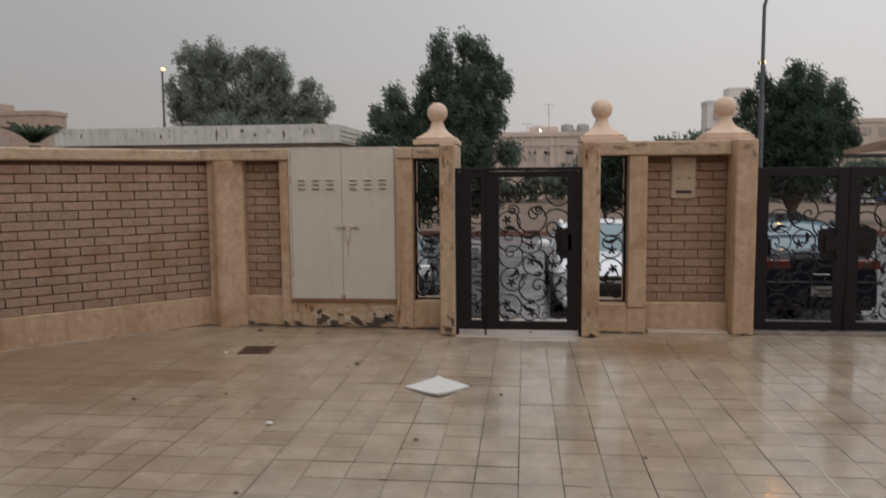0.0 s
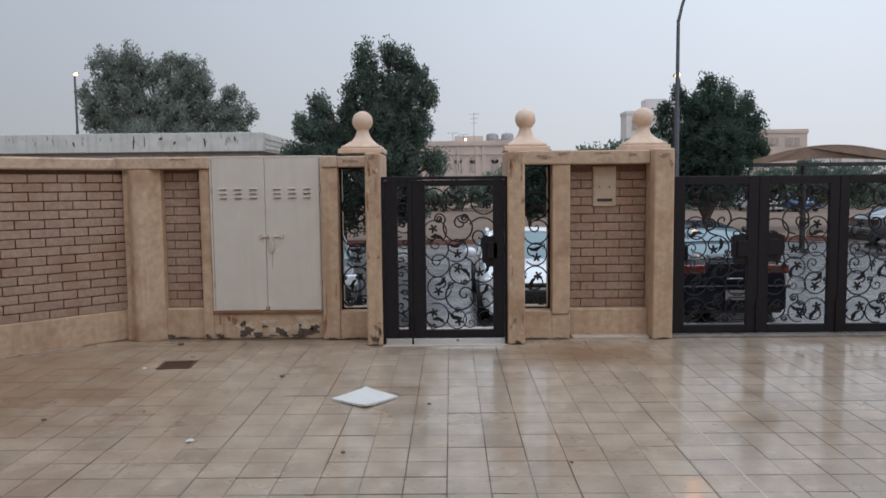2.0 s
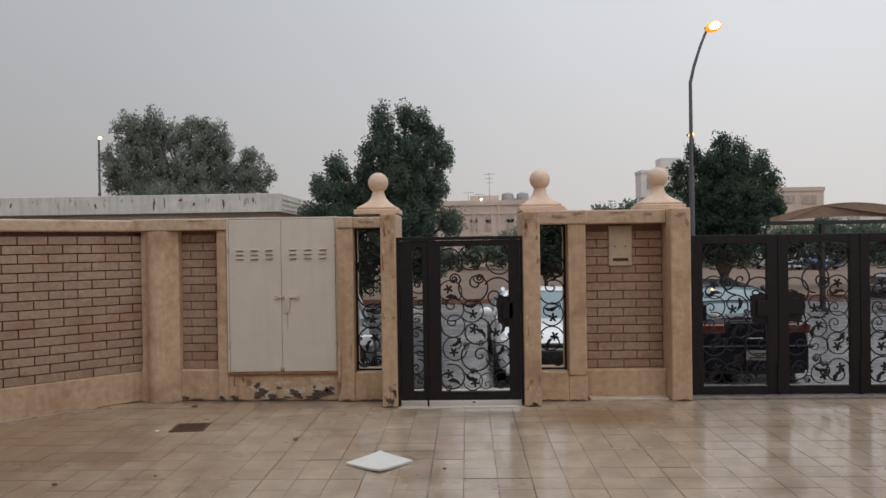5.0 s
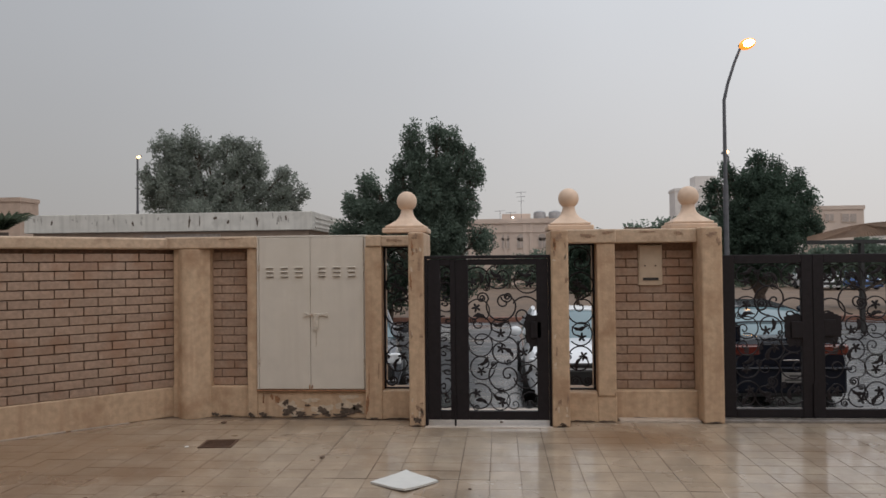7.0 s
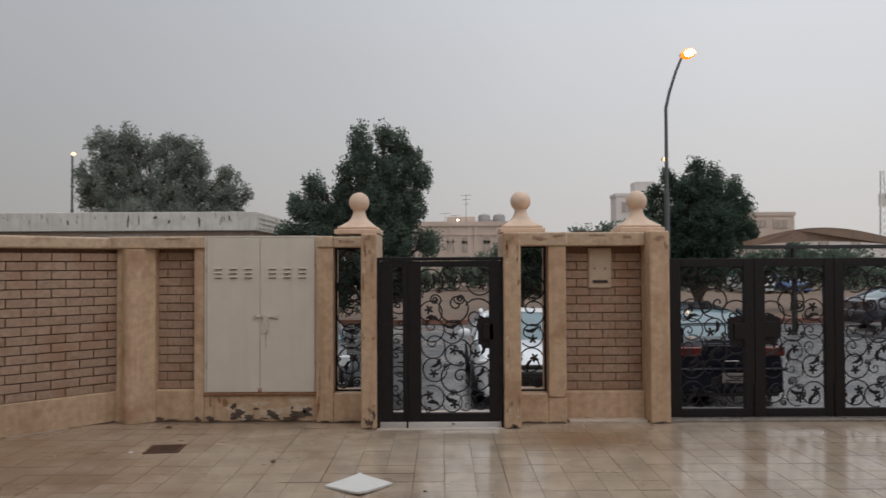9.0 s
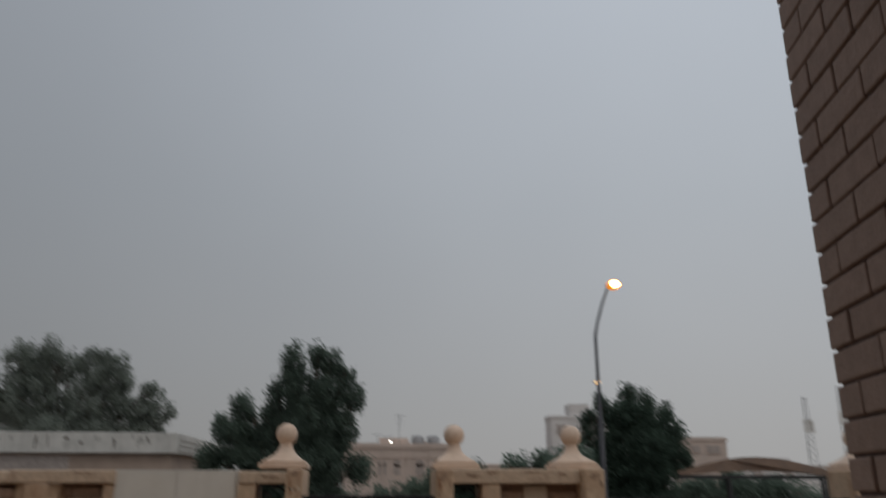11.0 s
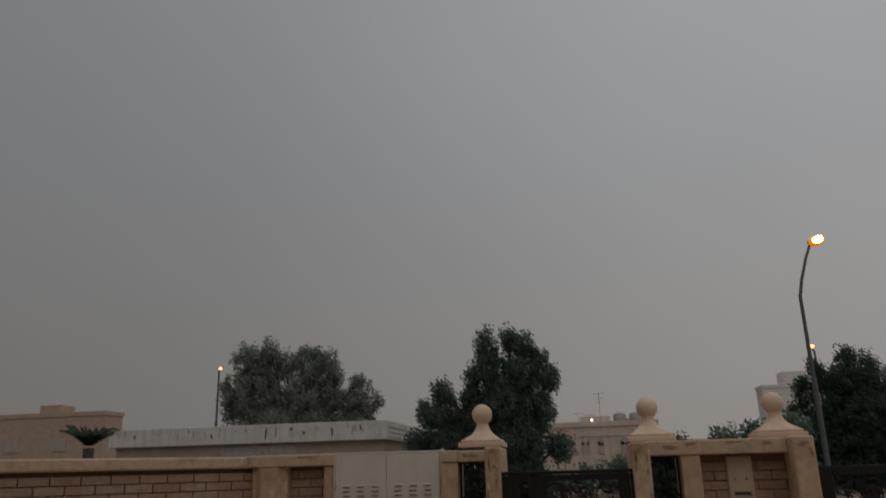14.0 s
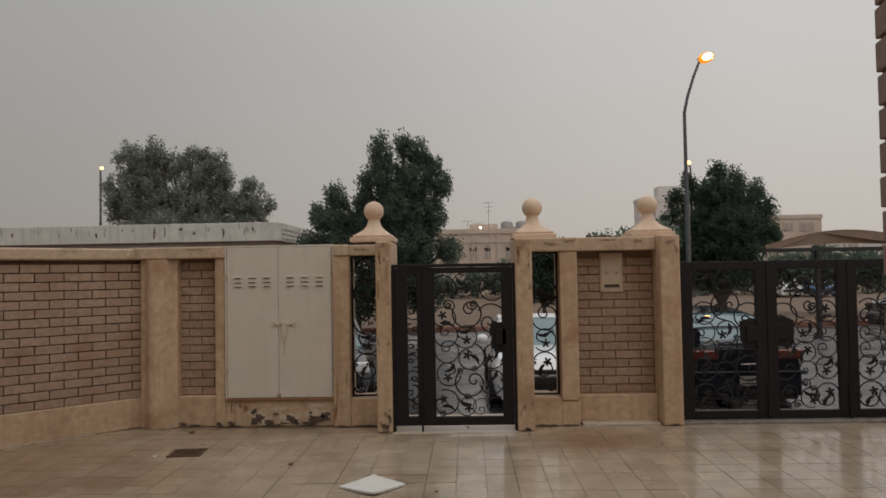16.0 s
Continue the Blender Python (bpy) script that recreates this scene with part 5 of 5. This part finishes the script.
# ---- cars ----
def car(name, label, x, y, turn, paint, length=4.6, width=1.82, height=1.46, spoiler=False, tall=False, group=""):
    """A saloon or a tall estate; local -y is its front."""
    t = thing(name, label, "car", (x, y, -0.45), turn, group)
    L, w = length / 2, width / 2
    belt = 0.93 if not tall else 1.12
    hood = 0.88 if not tall else 1.08
    boot = 1.0 if not tall else 1.15
    st = [(-L, 0.78, 0.35, hood - 0.25), (-L + 0.12, 0.90, 0.26, hood - 0.12), (-L + 0.5, 0.97, 0.22, hood - 0.04), (-L + 1.25, 1.0, 0.22, hood + 0.04), (-0.3, 1.0, 0.22, belt), (L - 1.1, 1.0, 0.22, belt + 0.04),
          (L - 0.45, 0.98, 0.24, boot), (L - 0.12, 0.93, 0.28, boot - 0.03), (L, 0.86, 0.36, boot - 0.14)]
    bm = bmesh.new()
    secs = []
    for yy, f, zb, zt in st:
        ww = w * f
        half = [(0, zt + 0.03), (ww * 0.6, zt + 0.02), (ww * 0.88, zt - 0.02), (ww * 0.97, zt - 0.12), (ww, zt - 0.30), (ww * 0.985, zb + 0.16), (ww * 0.93, zb), (0, zb)]
        secs.append([(px, yy, pz) for px, pz in half] + [(-px, yy, pz) for px, pz in half[-2:0:-1]])
    loft(bm, secs)
    body = part("body", bm, paint, t, smooth=True)
    zr = height
    if tall:
        cab = [(-L + 1.05, 0.80, belt - 0.02), (-L + 1.75, 0.80, zr - 0.06), (-0.1, 0.80, zr), (L - 0.7, 0.79, zr - 0.05), (L - 0.2, 0.78, belt + 0.02)]
    else:
        cab = [(-L + 1.15, 0.84, belt - 0.02), (-L + 1.95, 0.72, zr - 0.05), (-0.05, 0.72, zr), (L - 1.35, 0.70, zr - 0.07), (L - 0.5, 0.80, boot - 0.01)]
    bm = bmesh.new()
    secs = []
    for yy, f, zt in cab:
        b = belt - 0.05
        wt = w * f
        half = [(0, zt + 0.02), (wt * 0.7, zt + 0.005), (wt, zt - 0.06 if zt > belt + 0.2 else zt), (w * 0.90, min(b, zt)), (0, b - 0.02)]
        secs.append([(px, yy, pz) for px, pz in half] + [(-px, yy, pz) for px, pz in half[-2:0:-1]])
    loft(bm, secs)
    part("cabin_glass", bm, CAR_GLASS, t, "tinted wrap of windows", smooth=True)
    bm = bmesh.new()
    secs = []
    for yy, f, zt in cab[1:4]:
        wt = w * f + 0.012
        secs.append([(0, yy, zt + 0.034), (wt * 0.72, yy, zt + 0.018), (wt, yy, zt - 0.06), (wt * 0.72, yy, zt - 0.02), (0, yy, zt), (-wt * 0.72, yy, zt - 0.02), (-wt, yy, zt - 0.06), (-wt * 0.72, yy, zt + 0.018)])
    loft(bm, secs)
    part("roof", bm, paint, t, smooth=True)
    for s in (-1, 1):
        for (ya, fa, za), (yb, fb, zb2) in ((cab[0], cab[1]), (cab[3], cab[4])):
            bm = bmesh.new()
            xa = w * 0.9 if za <= belt + 0.1 else w * fa
            xb = w * 0.9 if zb2 <= belt + 0.1 else w * fb
            add_tube(bm, [(s * xa, ya, za), (s * xb, yb, zb2 - 0.03)], 0.045, 6)
            part("pillar", bm, paint, t)
        bm = bmesh.new()
        mid = -0.05
        add_tube(bm, [(s * w * 0.92, mid, belt - 0.02), (s * w * cab[2][1], mid, zr - 0.06)], 0.04, 6)
        part("pillar", bm, paint, t)
        bm = bmesh.new()
        bmesh.ops.create_uvsphere(bm, u_segments=12, v_segments=8, radius=1)
        bmesh.ops.transform(bm, verts=bm.verts, matrix=Matrix.Translation((s * (w + 0.10), -L + 1.5, belt + 0.10)) @ Matrix.Diagonal((0.11, 0.06, 0.085, 1)))
        part("mirror", bm, paint, t, smooth=True)
        bm = boxes((s * w * 0.72 - 0.20, s * w * 0.72 + 0.16, -L + 0.0, -L + 0.14, hood - 0.30, hood - 0.12), bevel=0.03)
        part("headlight", bm, CLEAR_LENS, t, "clear headlight lens")
        bm = boxes((s * w * 0.70 - 0.20, s * w * 0.70 + 0.20, L - 0.13, L + 0.012, boot - 0.24, boot - 0.08), bevel=0.03)
        lamp = part("tail_light", bm, RED_LENS, t, "red tail light lens")
        if spoiler:
            part("reverse_lens", boxes((s * w * 0.70 - 0.035, s * w * 0.70 + 0.035, L + 0.008, L + 0.018, boot - 0.20, boot - 0.12), bevel=0.004), SMOKED_LENS, lamp, "smoked reversing lens")
        for yy in (-L + 0.85, L - 0.9):
            bm = bmesh.new()
            add_lathe(bm, [(0.20, -0.10), (0.30, -0.11), (0.325, -0.07), (0.325, 0.07), (0.30, 0.11), (0.20, 0.10)], (s * (w - 0.09), yy, 0.325), 28, "x")
            wheel = part("tyre", bm, TYRE, t, smooth=True)
            bm = bmesh.new()
            add_lathe(bm, [(0.02, 0.09), (0.19, 0.085), (0.205, 0.10), (0.205, -0.10), (0.19, -0.085), (0.02, -0.09)], (s * (w - 0.085), yy, 0.325), 20, "x")
            part("rim", bm, RIM, wheel)
    part("grille", boxes((-w * 0.72, w * 0.72, -L - 0.045, -L + 0.10, 0.36, 0.58), (-w * 0.36, w * 0.36, -L - 0.02, -L + 0.05, hood - 0.27, hood - 0.20), bevel=0.02), TRIM, t, "black grille")
    bumper = part("front_bumper", boxes((-w * 0.84, w * 0.84, -L - 0.04, -L + 0.15, 0.20, 0.355), bevel=0.03), paint, t)
    part("intake", boxes((-w * 0.55, w * 0.55, -L - 0.05, -L, 0.26, 0.30), bevel=0.008), TRIM, bumper)
    if spoiler:
        bm = bmesh.new()
        loft(bm, [[(px, L - 0.30 + dy - 0.10 * (px / w) ** 2, boot + dz - 0.05 * (px / w) ** 4) for dy, dz in ((0, 0.235), (0.22, 0.275), (0.23, 0.255), (0.0, 0.205))] for px in np.linspace(-w * 0.84, w * 0.84, 17)])
        wing = part("spoiler", bm, paint, t, "raised boot spoiler", smooth=True)
        for sx in (-1, 1):
            part("spoiler_leg", boxes((sx * w * 0.78 - 0.05, sx * w * 0.78 + 0.05, L - 0.36, L - 0.16, boot - 0.04, boot + 0.20), bevel=0.02), paint, wing)
        part("boot_panel", boxes((-w * 0.46, w * 0.46, L - 0.06, L + 0.012, 0.60, boot - 0.05), bevel=0.03), paint, t)
        part("rear_ledge", boxes((-w * 0.93, w * 0.93, L - 0.12, L + 0.085, 0.545, 0.60), bevel=0.025), paint, t, "glossy bumper ledge")
    part("rear_bumper", boxes((-w * 0.86, w * 0.86, L - 0.1, L + 0.06, 0.20 if spoiler else 0.36, 0.60), bevel=0.04), paint, t)
    part("diffuser", boxes((-w * 0.8, w * 0.8, L - 0.16, L + 0.03, 0.15, 0.36), bevel=0.02), TRIM, t)
    part("trunk_trim", boxes((-w * 0.13, w * 0.13, L - 0.02, L + 0.02, boot - 0.32, boot - 0.30), bevel=0.005), CHROME, t, "chrome strip")
    for yy, zz in ((L + 0.088, 0.37),):
        pl = part("number_plate", boxes((-0.17, 0.17, yy, yy + 0.012, zz, zz + 0.15), bevel=0.004), PLATE, t, "pale number plate")
        part("plate_bar", boxes((-0.13, 0.13, yy + 0.013, yy + 0.016, zz + 0.03, zz + 0.05), (-0.13, 0.06, yy + 0.013, yy + 0.016, zz + 0.09, zz + 0.11)), TRIM, pl)
    return t


car("parked_car", "dark blue saloon parked with its tail to the gate", 4.42, 14.4, 180, DARK_CAR, 4.6, 1.84, 1.46, True)
car("parked_car", "white saloon parked nose to the wall", 1.40, 14.2, 0, WHITE_CAR, 4.7, 1.88, 1.38)
car("parked_car", "silver saloon parked nose to the wall", -2.75, 14.55, 12, SILVER_CAR)
car("parked_car", "dark slate car parked beside the car shade", 16.5, 26.6, 90, SLATE_CAR)
car("parked_car", "distant blue car parked beyond the far kerb", 26.1, 58.0, 8, BLUE_CAR)
car("parked_car", "distant white car parked beyond the far kerb", 23.7, 58.5, 4, WHITE_CAR, 4.7, 1.85, 1.7, False, True)



# ---- bricks: each a piece of its wall ----
BL, BH, COURSE = 0.281, 0.086, 0.0967


def lay(parent, base, length, z0, z1, mat, cache, start=0.0, depth=0.05, first_half=0):
    """Courses in running bond along local x of base; the face looks to local -y."""
    rows = int((z1 - z0 + 0.004) / COURSE)
    for r in range(rows):
        x = start - (0.146 if (r + first_half) % 2 else 0.0)
        while x < length - 0.02:
            a, b = max(x, start), min(x + BL, length)
            if b - a > 0.025:
                key = (round(b - a, 3), mat.name, depth)
                if key not in cache:
                    me = mesh_of("brick", boxes((0, key[0], 0, depth, 0, BH), bevel=0.005), mat)
                    cache[key] = me
                share("brick", cache[key], parent, base @ pose(a, rng.uniform(-0.0025, 0.0025), z0 + r * COURSE, 0, 0, 0))
            x += BL + 0.010


cache = {}
lay(wall_front, pose(-3.268, PANEL - 0.01, 0.355), 0.481, 0, 1.58, BRICK, cache)
lay(wall_front, pose(1.372, PANEL - 0.01, 0.322), 0.876, 0, 1.615, BRICK, cache, first_half=1)
part("mortar", boxes((-3.27, -2.785, PANEL + 0.005, PANEL + 0.03, 0.35, 1.935), (1.37, 2.25, PANEL + 0.005, PANEL + 0.03, 0.315, 1.94)), MORTAR, wall_front, "dark brown mortar")
lay(wall_left, pose(0, 0, 0) @ pose(0, -0.07, 0.345), 3.2, 0, 1.585, BRICK, cache, depth=0.06)


def lay_joined(parent, rows, mat):
    """The bricks of a wall beyond the near stretch, as one body. rows: base pose, x from, x to, z from, z to."""
    verts, faces = [], []
    for base, x0, x1, z0, z1 in rows:
        for r in range(int((z1 - z0 + 0.004) / COURSE)):
            x = x0 - (0.146 if r % 2 else 0.0)
            while x < x1 - 0.02:
                a, b = max(x, x0), min(x + BL, x1)
                if b - a > 0.025:
                    z, k = z0 + r * COURSE, len(verts)
                    verts += [base @ Vector(p) for p in ((a, 0, z), (b, 0, z), (b, 0, z + BH), (a, 0, z + BH), (a, 0.03, z), (b, 0.03, z), (b, 0.03, z + BH), (a, 0.03, z + BH))]
                    faces += [(k, k + 1, k + 2, k + 3), (k, k + 4, k + 5, k + 1), (k + 1, k + 5, k + 6, k + 2), (k + 2, k + 6, k + 7, k + 3), (k + 3, k + 7, k + 4, k)]
                x += BL + 0.010
    me = bpy.data.meshes.new("bricks")
    me.from_pydata(verts, [], faces)
    me.materials.append(mat)
    ob = new("bricks", me)
    ob.parent = parent
    tagged(ob, kind="stuff")


right_face, left_face = pose(0, 0, 0, 0, 0, -90), pose(0, 0, 0, 0, 0, 90) @ pose(-3.0, 0, 0)
NEAR = 4 * 0.291
lay(column_right, right_face, NEAR, 1.2, 6.45, COLUMN_BRICK, cache, depth=0.07)
lay(column_left, left_face, 3.0, 1.2, 6.45, COLUMN_BRICK, cache, start=3.0 - NEAR, depth=0.07, first_half=1)
lay_joined(column_right, [(right_face, 0, NEAR, 1.2 - 12 * COURSE, 1.2), (right_face, NEAR + 0.01, 3.6, 1.2 - 12 * COURSE, 6.45), (pose(1.21, 0, 0, 0, 0, 180), 0, 1.13, 1.2 - 12 * COURSE, 6.45), (pose(1.21, -3.6, 0, 0, 0, 90), 0, 3.6, 1.2 - 12 * COURSE, 6.45)], COLUMN_BRICK)
lay_joined(column_left, [(left_face, 3.0 - NEAR, 3.0, 1.2 - 12 * COURSE, 1.2), (left_face, 0, 2.99 - NEAR, 1.2 - 12 * COURSE, 6.45), (pose(-0.08, 0, 0, 0, 0, 180), 0, 1.13, 1.2 - 12 * COURSE, 6.45), (pose(-1.21, 0, 0, 0, 0, -90), 0, 3.0, 1.2 - 12 * COURSE, 6.45)], COLUMN_BRICK)
lay_joined(wall_left, [(pose(0, -0.01, 0, 0, 0, 180) @ pose(-4.2, 0, 0.345), 0, 0.98, 0, 1.585)], BRICK)

# ---- floor tiles ----
T = TILE_SIZE
rt = random.Random(12)


def tile_mesh(name, gap):
    return mesh_of(name, boxes((gap / 2, T - gap / 2, gap / 2, T - gap / 2, -0.012, 0.0), bevel=0.002), TILE)


TILES = [tile_mesh("tile", g) for g in (0.003, 0.006, 0.004)]
Y0 = TILE_Y - T * 27
rest_v, rest_f = [], []
for j in range(0, 43):
    y = Y0 + T * j
    if y + T > 9.0:
        continue
    for i in range(-27, 29):
        x = T * i
        if -2.25 <= x < 2.25 and 4.2 <= y < 8.4:
            share("tile", TILES[rt.randrange(3)], floor, pose(x, y, rt.uniform(-0.0012, 0.0012), rt.uniform(-0.25, 0.25), rt.uniform(-0.25, 0.25), 0))
        else:
            g, dz = rt.uniform(0.002, 0.004), rt.uniform(-0.001, 0.001)
            k = len(rest_v)
            a, b, c, d = x + g, x + T - g, y + g, y + T - g
            rest_v += [(a, c, dz), (b, c, dz), (b, d, dz), (a, d, dz), (a, c, -0.012), (b, c, -0.012), (b, d, -0.012), (a, d, -0.012)]
            rest_f += [(k, k + 1, k + 2, k + 3), (k, k + 4, k + 5, k + 1), (k + 1, k + 5, k + 6, k + 2), (k + 2, k + 6, k + 7, k + 3), (k + 3, k + 7, k + 4, k)]
me = bpy.data.meshes.new("tiles")
me.from_pydata(rest_v, [], rest_f)
me.materials.append(TILE)
rest = new("tiles", me)
rest.parent = floor
tagged(rest, kind="stuff")
# joints between the slabs
for x, w, mat in ((-1.5, 0.011, GROUT), (1.5, 0.008, GROUT), (1.75, 0.009, STEP)):
    part("joint", boxes((x - w / 2, x + w / 2, -1.6, 6.35 if mat is STEP else 8.7, -0.003, 0.0018)), mat, floor)
wide = 0.0024
for x, y0, y1 in ((-0.75, 5.05, 6.25), (-0.25, 4.0, 5.7), (-0.25, 6.1, 7.6), (0.25, 3.9, 5.55), (0.75, 3.9, 5.62), (0.5, 5.1, 5.9), (0.5, 6.3, 8.3), (1.5, 3.9, 4.7), (1.5, 5.8, 6.6), (0.0, 3.9, 5.4), (-2.25, 3.9, 6.1), (-1.0, 6.6, 7.4), (1.25, 7.2, 7.9)):
    part("joint", boxes((x - wide, x + wide, y0, y1, -0.003, 0.0014)), DIRTY_JOINT, floor)
for y, x0, x1 in ((5.56, -1.0, -0.5), (6.56, -1.35, -0.25), (6.81, -0.75, 0.1), (4.06, -2.3, -1.35), (5.31, 0.0, 0.5), (4.81, -1.5, 0.0), (4.56, -0.8, 0.4), (6.06, 0.0, 0.6), (4.06, -0.5, 1.2), (6.31, 1.3, 1.75)):
    part("joint", boxes((x0, x1, y - wide, y + wide, -0.003, 0.0014)), DIRTY_JOINT, floor)
